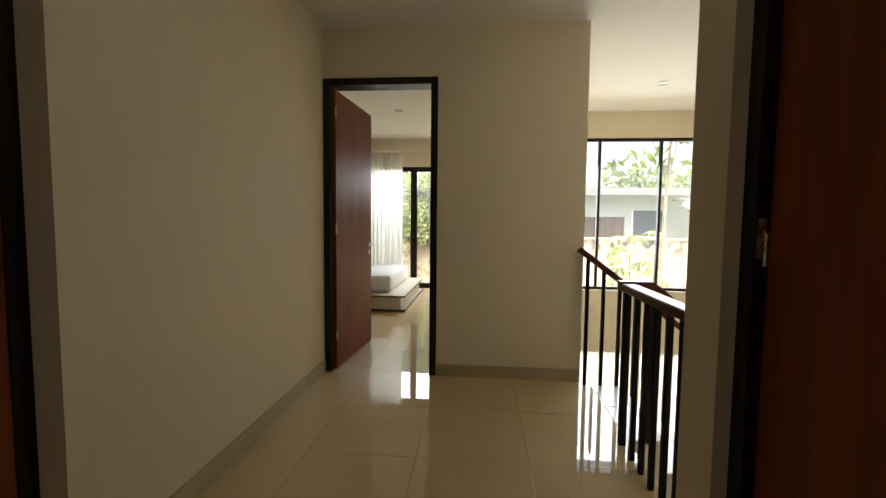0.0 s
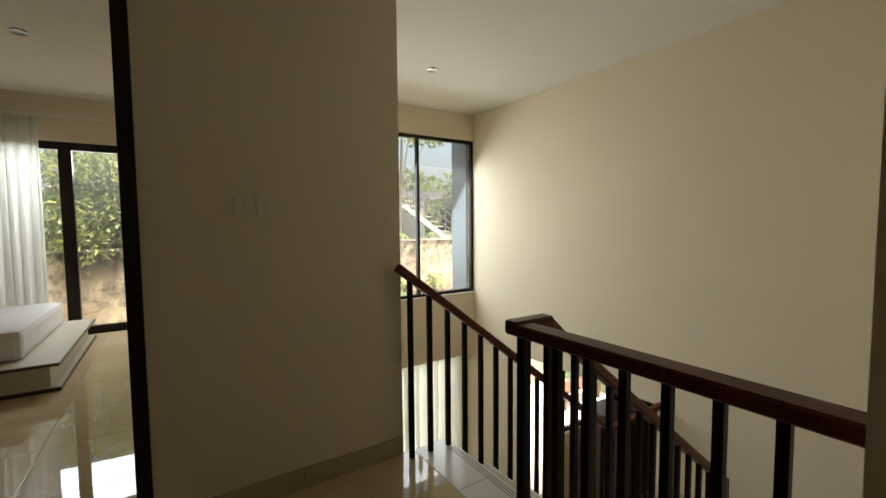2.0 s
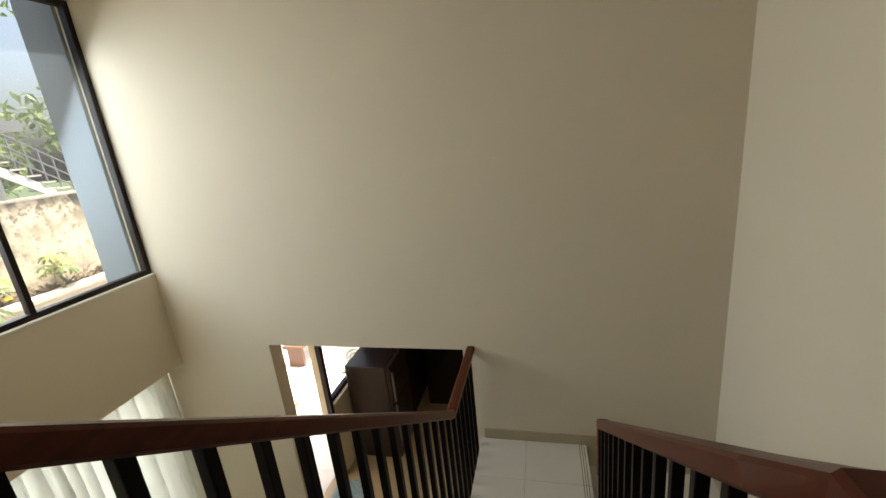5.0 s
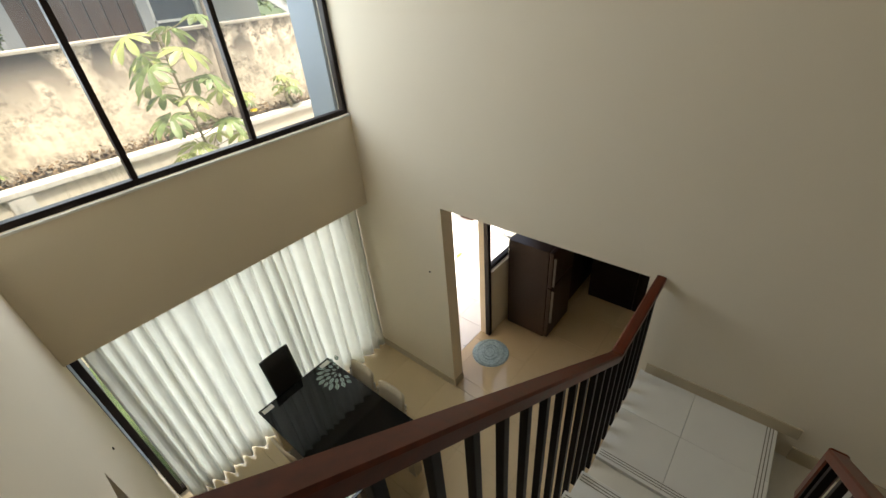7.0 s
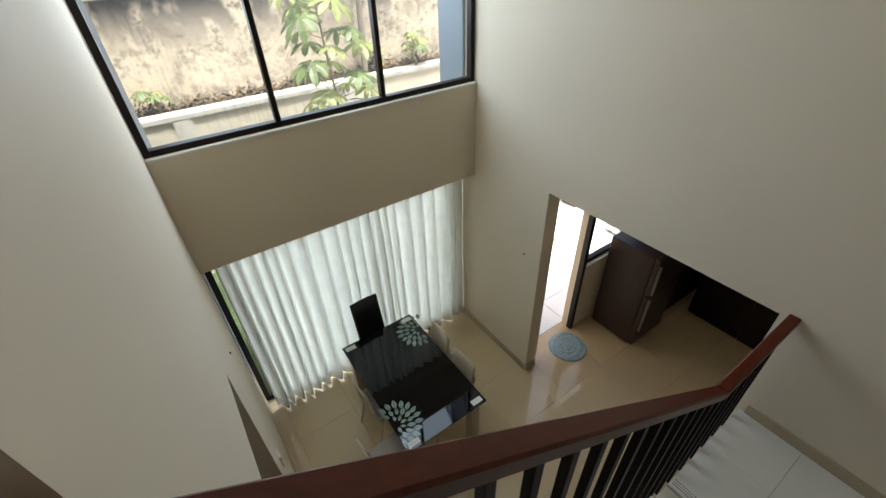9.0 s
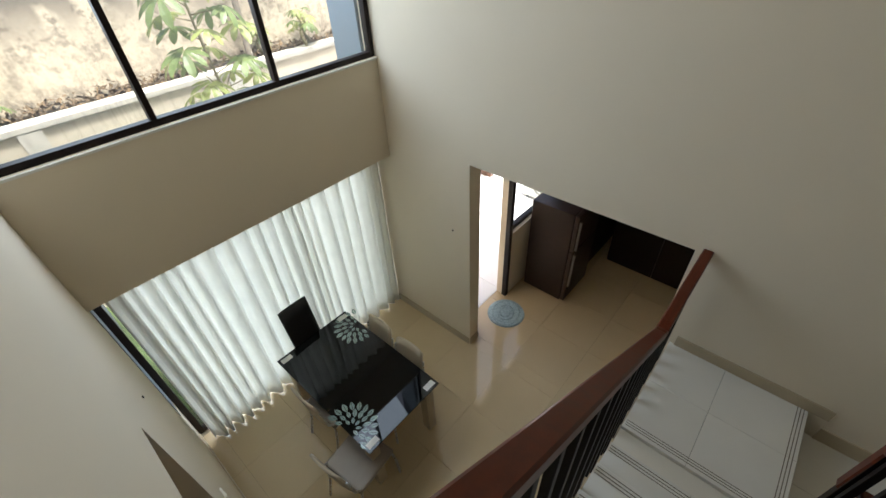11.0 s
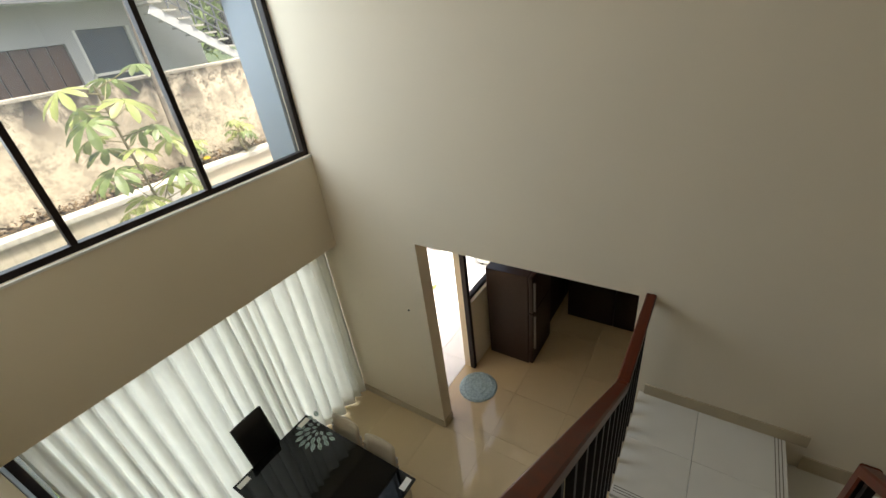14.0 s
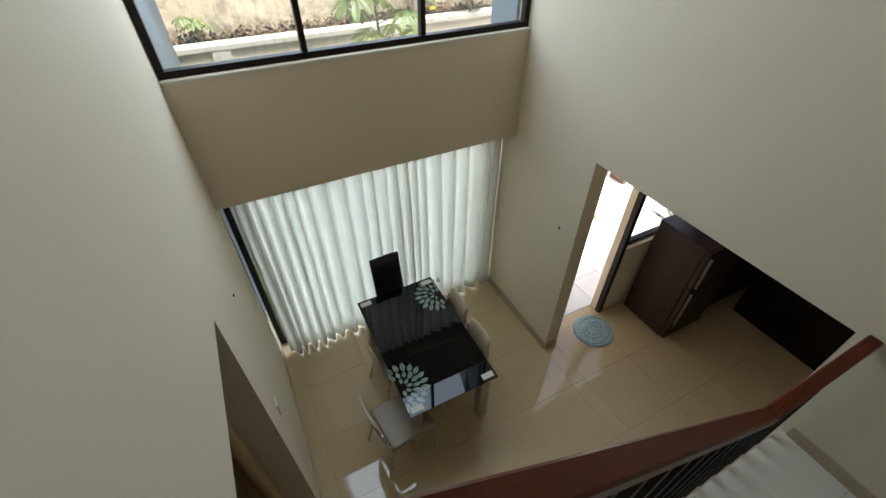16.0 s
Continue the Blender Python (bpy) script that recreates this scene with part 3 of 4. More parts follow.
door_leaf("door_2", "closed red-brown wooden door beside the stairwell", (EX + 0.10, 0.91, 0), -90, 0.81, 2.33)
part("strike_plate", B(EX + 0.052, EX + 0.072, 0.9115, 0.914, 1.17, 1.28), STEEL, bpy.data.objects["door_frame_east"], "small steel strike plate")
door_frame("door_frame_west", "dark brown painted frame in a deep doorway", "x", LX - T, LX - 0.095, -0.05, 0.86, 2.395, 0.06)
door_leaf("door_3", "closed red-brown wooden door off the corridor", (LX - 0.12, 0.80, 0), -90, 0.79, 2.33)
structure("wall_west_room", B(LX - 0.6, LX - 0.47, -0.5, 1.4, 0, CEIL), WALL, "wall behind the west doorway")
structure("wall_east_room", B(VX + 0.5, VX + 0.63, -0.5, SY - T, 0, CEIL), WALL, "wall behind the east doorway")
kf = thing("door_frame_kitchen", "dark brown frame of the open kitchen doorway", "door frame", kind="structure")
for nm, a, b, z0, z1 in (("jamb", RX + 0.20, RX + 0.245, F, -0.42), ("jamb", 4.185, 4.24, F, -0.42), ("head", RX + 0.245, 4.18, -0.47, -0.42)):
    part(nm, B(a, b, 4.845, 4.905, z0, z1, bevel=0.004), FRAME, kf)


# ---- switches and sockets ----
def plate(name, label, category, at, rz, w=0.088, h=0.088, rockers=1):
    ob = thing(name, label, category, at)
    ob.rotation_euler = (0, 0, radians(rz))
    part("cover", B(-w / 2, w / 2, -0.010, 0.0, -h / 2, h / 2, bevel=0.003), PLASTIC, ob)
    for i in range(rockers):
        c = (i - (rockers - 1) / 2) * w * 0.36
        part("rocker", B(c - w * 0.15, c + w * 0.15, -0.0135, -0.009, -h * 0.27, h * 0.27, bevel=0.0015), PLASTIC, ob)
    return ob


plate("light_switch", "ivory plastic light switch on the cream wall", "switch", (-0.010, DY, 1.379), 0, rockers=2)
plate("light_switch", "ivory plastic light switch on the cream wall", "switch", (0.089, DY, 1.379), 0)
plate("light_switch", "ivory plastic light switch beside the dining table", "switch", (VX, 4.53, -1.35), 90, 0.075, 0.12)
plate("wall_socket", "ivory plastic wall socket low on the wall", "socket", (VX, 4.50, -2.30), 90, 0.08, 0.08)
tagged(part("wall_plug", cyl(bmesh.new(), (RX, 4.93, -1.10), (RX - 0.006, 4.93, -1.10), 0.009, seg=12), IRON), "small dark plug set into the wall", "wall plug")
tagged(part("wall_plug", cyl(bmesh.new(), (VX, 4.86, -0.62), (VX + 0.006, 4.86, -0.62), 0.008, seg=12), IRON), "small dark plug set into the wall", "wall plug")


def downlight(at):
    ob = thing("downlight", "round recessed ceiling downlight, switched off", "ceiling light", at, group="recessed downlights")
    bm = bmesh.new()
    bmesh.ops.create_cone(bm, cap_ends=False, segments=28, radius1=0.055, radius2=0.048, depth=0.012, matrix=Matrix.Translation((0, 0, -0.006)))
    bmesh.ops.create_cone(bm, cap_ends=False, segments=28, radius1=0.042, radius2=0.055, depth=0.002, matrix=Matrix.Translation((0, 0, -0.012)))
    part("rim", bm, STEEL, ob)
    part("lens", cyl(bmesh.new(), (0, 0, -0.008), (0, 0, -0.001), 0.046, seg=24), LENS, ob)


downlight((1.90, 4.52, CEIL))
downlight((-1.19, 5.5, CEIL))


# ---- curtains ----
def folds(x0, x1, z0, z1, waves, depth, seed, steps=10, levels=14, flare=0.25):
    """A hanging cloth with uneven vertical folds: grid along x and z, y from sums of sines."""
    rnd = random.Random(seed)
    edges = [0.0]
    while len(edges) <= waves:
        edges.append(edges[-1] + rnd.uniform(0.65, 1.4))
    edges = [e / edges[-1] for e in edges]
    amp = [rnd.uniform(0.6, 1.25) for _ in range(waves)]
    sharp = [rnd.uniform(0.1, 0.6) for _ in range(waves)]
    lean = [rnd.uniform(-0.006, 0.006) for _ in range(waves + 1)]
    bm = bmesh.new()
    grid = []
    for k in range(levels + 1):
        g = k / levels
        z = z1 + (z0 - z1) * g
        row = []
        for i in range(waves):
            for s in range(steps + (i == waves - 1)):
                f = s / steps
                u = edges[i] + (edges[i + 1] - edges[i]) * f + (lean[i] * (1 - f) + lean[i + 1] * f) * g
                y = depth * amp[i] * (0.45 + 0.55 * min(1, g * 4) + flare * g) * (math.sin(2 * math.pi * f) + sharp[i] * math.sin(4 * math.pi * f + 0.5) + 0.3 * sharp[i] * math.sin(6 * math.pi * f)) + 0.006 * math.sin(37 * u + 5 * g)
                dz = (0.018 * math.cos(2 * math.pi * f + 0.6) * amp[i] if k == levels else 0)
                row.append(bm.verts.new((x0 + (x1 - x0) * u, y, z + dz)))
        grid.append(row)
    for r0, r1 in zip(grid, grid[1:]):
        for i in range(len(r0) - 1):
            bm.faces.new((r0[i], r0[i + 1], r1[i + 1], r1[i]))
    return bm


def curtain(name, label, x0, x1, y, z0, z1, waves, depth, mat, seed, rail=True, turn=0):
    ob = thing(name, label, "curtain", ((x0 + x1) / 2, y, z0))
    c = (x0 + x1) / 2
    cl = part("cloth", folds(x0 - c, x1 - c, 0.0, z1 - z0, waves, depth, seed), mat, ob, smooth=True)
    sol = cl.modifiers.new("thickness", "SOLIDIFY")
    sol.thickness = 0.003
    if rail:
        part("curtain_track", B(x0 - c - 0.02, x1 - c + 0.02, -0.012, 0.012, z1 - z0 - 0.004, z1 - z0 + 0.018), PALE, ob, "slim white curtain track")
    ob.rotation_euler = (0, 0, radians(turn))
    return ob


curtain("dining_curtain", "long off-white pleated curtain hanging to the floor", VX + 0.09, 3.29, 5.90, F + 0.025, -0.50, 21, 0.042, CURTAIN, 4)
curtain("sheer_curtain", "sheer white curtain gathered beside the glass door", -2.08, -1.47, BEDY - 0.12, 0.03, 2.50, 8, 0.03, SHEER, 9, rail=False)
tagged(part("curtain_rod", cyl(bmesh.new(), (-2.6, BEDY - 0.12, 2.53), (0.5, BEDY - 0.12, 2.53), 0.009, seg=10), PALE), "thin pale curtain rod over the glass doors", "curtain rod")
curtain("living_drape", "tan drape gathered against the living room wall", -0.75, 0.62, 4.16, F + 0.03, -0.35, 9, 0.045, DRAPE, 12)


# ---- dining table ----
def dining_table(at):
    ob = thing("dining_table", "black glass dining table with printed mint leaves and pale legs", "dining table", at)
    w, l, h = 0.795, 1.30, 0.735
    top = part("tabletop", B(-w / 2, w / 2, -l / 2, l / 2, h - 0.012, h, bevel=0.003), BLACKGLASS, ob, "glossy black glass top")
    part("apron", B(-w / 2 + 0.05, w / 2 - 0.05, -l / 2 + 0.05, l / 2 - 0.05, h - 0.065, h - 0.013, bevel=0.003), BLACKVINYL, ob)
    for sx in (-1, 1):
        for sy in (-1, 1):
            x, y = sx * (w / 2 - 0.075), sy * (l / 2 - 0.10)
            part("leg", B(x - 0.045, x + 0.045, y - 0.045, y + 0.045, 0.0, h - 0.013, bevel=0.006), CREAMVINYL, ob, "square pale beige leg")
            x, y = sx * (w / 2 - 0.075), sy * (l / 2 - 0.05)
            part("corner_plate", B(x - 0.052, x + 0.052, y - 0.026, y + 0.026, h - 0.0005, h + 0.0012, bevel=0.0004), PALE, top, "pale rectangular corner plate")
    # two sprays of printed leaves
    rnd = random.Random(3)
    def spray(cx, cy, ang, count):
        bm = bmesh.new()
        for ring, (r, n, s) in enumerate(((0.03, 5, 0.055), (0.085, 9, 0.075), (0.145, 12, 0.085))):
            for i in range(n):
                a = ang + math.pi * (-0.62 + 1.24 * (i + 0.5 * (ring % 2)) / n)
                p = Vector((cx + r * math.cos(a), cy + r * math.sin(a), h + 0.0006))
                d = Vector((math.cos(a + 0.25), math.sin(a + 0.25), 0))
                e = Vector((-d.y, d.x, 0))
                s2 = s * rnd.uniform(0.85, 1.1)
                outline = [(0, 0), (0.25, 0.19), (0.5, 0.25), (0.78, 0.16), (1, 0), (0.78, -0.16), (0.5, -0.25), (0.25, -0.19)]
                for lo, hi in ((0.012, 1),):
                    up = [bm.verts.new(p + d * s2 * u + e * s2 * v) for u, v in outline[:5]]
                    vein = [bm.verts.new(p + d * s2 * u + e * s2 * 0.02) for u in (0.78, 0.5, 0.25)]
                    bm.faces.new(up + vein)
                    dn = [bm.verts.new(p + d * s2 * u + e * s2 * v) for u, v in (outline[0], *outline[:3:-1])]
                    vein = [bm.verts.new(p + d * s2 * u - e * s2 * 0.02) for u in (0.78, 0.5, 0.25)]
                    bm.faces.new(dn + vein)
        part("leaf_print", bm, MINT, top, "pale mint printed leaf spray")
    spray(w / 2 - 0.045, l / 2 - 0.24, math.pi * 0.93, 20)
    spray(-w / 2 + 0.045, -l / 2 + 0.27, math.pi * 0.05, 20)
    return ob


dining_table((1.984, 4.98, F))


# ---- chairs ----
def tube(bm, pts, r, seg=8):
    for a, b in zip(pts, pts[1:]):
        cyl(bm, a, b, r, seg=seg)
    for p in pts[1:-1]:
        bmesh.ops.create_icosphere(bm, subdivisions=1, radius=r * 1.02, matrix=Matrix.Translation(p))
    return bm


def curved_panel(bm, w, z0, z1, y, bow, th, lean=0.0, n=8, m=4, round_top=0.035):
    """A back panel bowed in plan, with rounded top corners and its own thickness."""
    front, rear = [], []
    for k in range(m + 1):
        g = k / m
        for arr, off in ((front, 0), (rear, th)):
            row = []
            for i in range(n + 1):
                u = i / n * 2 - 1
                drop = round_top * max(0, abs(u) - 0.55) ** 2 / 0.2 * g
                row.append(bm.verts.new((u * w / 2, y - bow * (1 - u * u) + off - lean * g * -1, z0 + (z1 - z0) * g - drop)))
            arr.append(row)
    for k in range(m):
        for i in range(n):
            bm.faces.new((front[k][i], front[k][i + 1], front[k + 1][i + 1], front[k + 1][i]))
            bm.faces.new((rear[k][i + 1], rear[k][i], rear[k + 1][i], rear[k + 1][i + 1]))
        for i in (0, n):
            bm.faces.new((front[k][i], front[k + 1][i], rear[k + 1][i], rear[k][i]))
    for k in (0, m):
        for i in range(n):
            bm.faces.new((front[k][i], rear[k][i], rear[k][i + 1], front[k][i + 1]))
    bmesh.ops.recalc_face_normals(bm, faces=bm.faces)
    return bm


def dining_chair(label, at, rz, seat_mat, back_mat, back_top=0.85, group="chairs round the table", frame_mat=None, back_low=0.50, width=0.31, bow=-0.016, lean=0.05, round_top=0.014, posts=True):
    """Faces local -y; the back stands at local y = +0.2."""
    ob = thing("dining_chair", label, "dining chair", at, group=group)
    ob.rotation_euler = (0, 0, radians(rz))
    fm = frame_mat or STEEL
    part("seat", B(-0.20, 0.20, -0.21, 0.19, 0.425, 0.475, bevel=0.018), seat_mat, ob, smooth=False)
    part("backrest", curved_panel(bmesh.new(), width, back_low, back_top, 0.20, bow, 0.022, lean, round_top=round_top), back_mat, ob, smooth=True)
    for sx in (-1, 1):
        x = sx * 0.185
        part("leg", tube(bmesh.new(), [(x, -0.19, 0.43), (x * 1.02, -0.215, 0.25), (x * 1.05, -0.225, 0.0)], 0.011), fm, ob)
        part("leg", tube(bmesh.new(), [(x, 0.17, 0.43), (x * 1.03, 0.205, 0.22), (x * 1.06, 0.26, 0.0)], 0.011), fm, ob)
        if posts:
            part("back_post", tube(bmesh.new(), [(x * 0.98, 0.14, 0.42), (x * 0.98, 0.215, 0.52), (x * 0.95, 0.245, back_top - 0.10)], 0.010), fm, ob)
    part("seat_rail", tube(bmesh.new(), [(-0.185, -0.19, 0.42), (0.185, -0.19, 0.42), (0.185, 0.17, 0.42), (-0.185, 0.17, 0.42), (-0.185, -0.19, 0.42)], 0.009), fm, ob)
    return ob


first = dining_chair("cream dining chair with bent steel legs tucked at the table", (2.20, 5.16, F), -90, TAUPE, CREAMVINYL)
copy_thing(first, Matrix.Translation((2.19, 4.74, F)) @ Matrix.Rotation(radians(-88), 4, "Z"))
copy_thing(first, Matrix.Translation((1.77, 5.07, F)) @ Matrix.Rotation(radians(92), 4, "Z"))
tagged(copy_thing(first, Matrix.Translation((1.56, 4.50, F)) @ Matrix.Rotation(radians(97), 4, "Z")), "cream dining chair pulled out, taupe seat showing")
dining_chair("black high-backed dining chair at the head of the table", (1.972, 5.50, F), 2, BLACKVINYL, BLACKVINYL, 1.05, frame_mat=IRON, width=0.30, bow=-0.008, lean=0.10, round_top=0.0, posts=False, back_low=0.46)


# ---- door mat ----
def door_mat(at):
    ob = thing("door_mat", "round pale blue pile mat by the kitchen door", "mat", at)
    bm = bmesh.new()
    r = bmesh.ops.create_cone(bm, cap_ends=True, segments=48, radius1=0.225, radius2=0.215, depth=0.016, matrix=Matrix.Translation((0, 0, 0.008)))
    part("mat_base", bm, MAT, ob)
    for rad, y0 in ((0.20, 0.0), (0.12, 0.0), (0.075, 0.01)):
        bm = bmesh.new()
        pts = [(rad * math.cos(a), y0 + rad * 0.8 * math.sin(a), 0.017) for a in [i * 2 * math.pi / 40 for i in range(41)]]
        tube(bm, pts, 0.006, 6)
        part("raised_ring", bm, MAT, ob, smooth=True)
    return ob


door_mat((3.955, 4.675, F)).rotation_euler = (0, 0, 0.4)


# ---- kitchen ----
def fridge(x0, x1, y0, y1, h):
    ob = thing("fridge", "dark brown two-door fridge against the kitchen wall", "fridge", ((x0 + x1) / 2, (y0 + y1) / 2, F))
    w, d = (x1 - x0) / 2, (y1 - y0) / 2
    part("body", B(-w, w, -d + 0.055, d, 0.02, h, bevel=0.012), FRIDGE, ob)
    split = h * 0.62
    for a, b in ((0.04, split - 0.006), (split + 0.006, h)):
        dr = part("door", B(-w, w, -d, -d + 0.05, a, b, bevel=0.012), FRIDGE, ob)
        part("handle", B(-w + 0.012, -w + 0.038, -d - 0.032, -d - 0.002, max(a + 0.1, b - 0.52) if b < h else a + 0.03, b - 0.03 if b < h else min(b - 0.05, a + 0.42), bevel=0.006), DULLSTEEL, dr, "long dull steel handle")
    for sx in (-1, 1):
        part("foot", cyl(bmesh.new(), (sx * (w - 0.06), -d + 0.1, 0), (sx * (w - 0.06), -d + 0.1, 0.022), 0.02), BLACKVINYL, ob)
        part("foot", cyl(bmesh.new(), (sx * (w - 0.06), d - 0.06, 0), (sx * (w - 0.06), d - 0.06, 0.022), 0.02), BLACKVINYL, ob)


fridge(4.54, 5.13, 4.225, 4.80, 1.31)


def patio():
    structure("patio_slab", B(RX + 0.15, 8.0, 4.99, 9.0, F - 0.25, F - 0.03), GROUT, "patio slab behind the kitchen", "patio")
    ob = thing("patio_paving", "pale square patio tiles behind the kitchen door", "paving", kind="structure")
    me = mesh("patio_tile", B(0.002, 0.398, 0.002, 0.398, F - 0.03, F - 0.012, bevel=0.002), PATIO)
    for i in range(11):
        for j in range(8):
            o = new("patio_tile", me)
            o.parent, o.location = ob, (RX + 0.16 + i * 0.4, 5.0 + j * 0.4, 0)


patio()
structure("patio_side_wall", B(RX + 0.15, RX + 0.25, 6.06, 9.0, F - 0.2, -1.9), PALE, "white patio side wall", "garden wall")
tagged(part("timber_bench", box(box(box(bmesh.new(), 6.45, 7.75, 6.72, 7.12, F + 0.36, F + 0.42, 0.006), 6.5, 6.57, 6.77, 7.07, F - 0.012, F + 0.36), 7.63, 7.7, 6.77, 7.07, F - 0.012, F + 0.36), SHUTTER), "brown timber bench on the patio", "bench")


def outdoor_unit(at):
    ob = thing("outdoor_unit", "white outdoor cooling unit with a round grille", "cooling unit", at)
    part("casing", B(-0.15, 0.15, -0.36, 0.36, 0.03, 0.56, bevel=0.012), PALE, ob)
    for k, rr in enumerate((0.21, 0.15, 0.09)):
        ring = [(-0.156, rr * math.cos(a), 0.30 + rr * math.sin(a)) for a in [i * math.pi / 14 for i in range(29)]]
        part("grille_ring", tube(bmesh.new(), ring, 0.007, 6), STEEL, ob)
    part("fan_cover", cyl(bmesh.new(), (-0.150, 0, 0.30), (-0.154, 0, 0.30), 0.20, seg=28), DULLSTEEL, ob, "dull grey round fan cover")
    for y in (-0.28, 0.28):
        part("foot", B(-0.14, 0.14, y - 0.03, y + 0.03, 0.0, 0.03), BLACKVINYL, ob)


outdoor_unit((6.5, 5.62, F - 0.012))
fallen = bmesh.new()
vs = [fallen.verts.new(Vector((5.43 + u * 0.2, 6.29 + v * 0.2, F - 0.010 + w * 0.1))) for u, v, w in ((-0.5, -0.1, 0.0), (-0.15, 0.18, 0.15), (0.25, 0.16, 0.2), (0.55, 0.0, 0.05), (0.2, -0.16, 0.2), (-0.2, -0.2, 0.12))]
fallen.faces.new(vs[:4]), fallen.faces.new((vs[0], vs[3], vs[4], vs[5]))
tagged(part("fallen_leaf", fallen, LIME), "single yellow-green leaf fallen on the patio", "leaf")


# ---- bed ----
def bed():
    ob = thing("bed", "low cream platform bed with bare white mattress", "bed", (-2.45, 6.4, 0))
    off = Matrix.Translation((2.45, -6.4, 0))
    def bp(nm, bm, mat, lab=""):
        bmesh.ops.transform(bm, matrix=off, verts=bm.verts)
        return part(nm, bm, mat, ob, lab)
    bp("plinth", B(-3.75, -1.13, 5.42, 7.2, 0.0345, 0.1995, bevel=0.004), BEDWOOD)
    bp("base_board", B(-3.8, -1.06, 5.36, 7.25, 0.0, 0.03, bevel=0.006), BEDEDGE, "dark brown base board")
    bp("base_top", B(-3.79, -1.07, 5.37, 7.24, 0.0305, 0.034, bevel=0.001), BEDWOOD)
    bp("ledge", B(-3.8, -1.06, 5.36, 7.25, 0.20, 0.222, bevel=0.006), BEDEDGE, "dark brown rounded ledge")
    bp("ledge_top", B(-3.79, -1.07, 5.37, 7.24, 0.2225, 0.226, bevel=0.001), BEDWOOD)
    bp("mattress", B(-3.6, -1.32, 5.60, 7.15, 0.227, 0.47, bevel=0.05), LINEN, "bare white mattress")
    return ob


bed()


def tall_cabinet(x0, x1, y0, y1, h):
    ob = thing("kitchen_cabinet", "dark brown tall kitchen cabinet in the shade", "cabinet", ((x0 + x1) / 2, (y0 + y1) / 2, F))
    w, d = (x1 - x0) / 2, (y1 - y0) / 2
    part("body", B(-w, w, -d + 0.022, d, 0.0, h, bevel=0.004), FRAME, ob)
    for k in (0, 1):
        a = -w + k * w
        dr = part("door", B(a + 0.003, a + w - 0.003, -d, -d + 0.02, 0.08, h - 0.01, bevel=0.003), FRAME, ob)
        part("handle", cyl(bmesh.new(), (a + w * (0.88 if k == 0 else 0.12), -d - 0.02, 1.0), (a + w * (0.88 if k == 0 else 0.12), -d - 0.02, 1.18), 0.006), STEEL, dr, "slim steel handle")


tall_cabinet(5.15, 6.24, 4.30, 4.85, 2.1)

# made-up cabinet row: dark bodies that stand in for the inner kitchen's gloom
for y0 in (2.35, 2.955, 3.56):
    cab = thing("kitchen_cabinet", "added dark cabinet standing in for shade in the inner kitchen", "cabinet", (5.955, y0 + 0.3, F), group="kitchen cabinets")
    part("body", B(-0.3, 0.31, -0.30, 0.30, 0.0, 2.1, bevel=0.004), FRAME, cab)
    dr = part("door", B(-0.32, -0.302, -0.297, 0.297, 0.08, 2.08, bevel=0.003), FRAME, cab)
    part("handle", cyl(bmesh.new(), (-0.34, 0.24, 0.95), (-0.34, 0.24, 1.13), 0.006), STEEL, dr, "slim steel handle")
# ---- garden ----
structure("ground", B(-80, 120, 6.23, 160, -3.4, -2.80), GRASS, "ground outside the house", "ground")
GW = 9.6
structure("garden_wall", B(-14, 18, GW, GW + 0.18, -2.8, 0.88), CONCRETE, "rain-stained plaster garden wall with blackened streaks", "garden wall")
structure("garden_wall_coping", B(-14, 18, GW - 0.03, GW + 0.21, 0.88, 0.92, bevel=0.006), COPING, "thin pale coping on the garden wall", "coping")
structure("planter_kerb", B(-14, 18, 8.99, 9.22, -0.43, -0.36, bevel=0.01), KERB, "pale concrete kerb of the raised planter", "kerb")
structure("planter_wall", B(-14, 18, 9.02, 9.22, -2.8, -0.4302), PLANTER, "mottled tan plaster face of the raised planter", "planter wall")
for px in (-1.3, 1.05, 3.4, 5.75):
    structure("planter_pier", B(px, px + 0.22, 8.995, 9.0198, -2.8, -0.4305), KERB, "pale pier on the planter wall", "pier")
structure("planter_soil", B(-14, 18, 9.22, GW, -2.8, -0.42), SOIL, "dark soil strip below the garden wall", "soil")


def litter():
    rnd = random.Random(21)
    bm = bmesh.new()
    for _ in range(2600):
        p = Vector((rnd.uniform(-3, 8), GW - abs(rnd.gauss(0, 0.14)) - 0.02, -0.415 + abs(rnd.gauss(0, 0.045)) * (0.5 + abs(math.sin(_ * 0.011 + 1.3)))))
        m = Matrix.Translation(p) @ Euler((rnd.uniform(-0.9, 0.9), rnd.uniform(-0.9, 0.9), rnd.uniform(0, 6.3))).to_matrix().to_4x4()
        s = rnd.uniform(0.02, 0.05)
        bm.faces.new([bm.verts.new(m @ Vector(c)) for c in ((-s, 0, 0), (0, -s * 0.5, 0), (s, 0, s * 0.3), (0, s * 0.5, 0))])
    tagged(part("leaf_litter", bm, LITTER), "dry leaf litter along the planter", "leaf litter", kind="stuff")


litter()


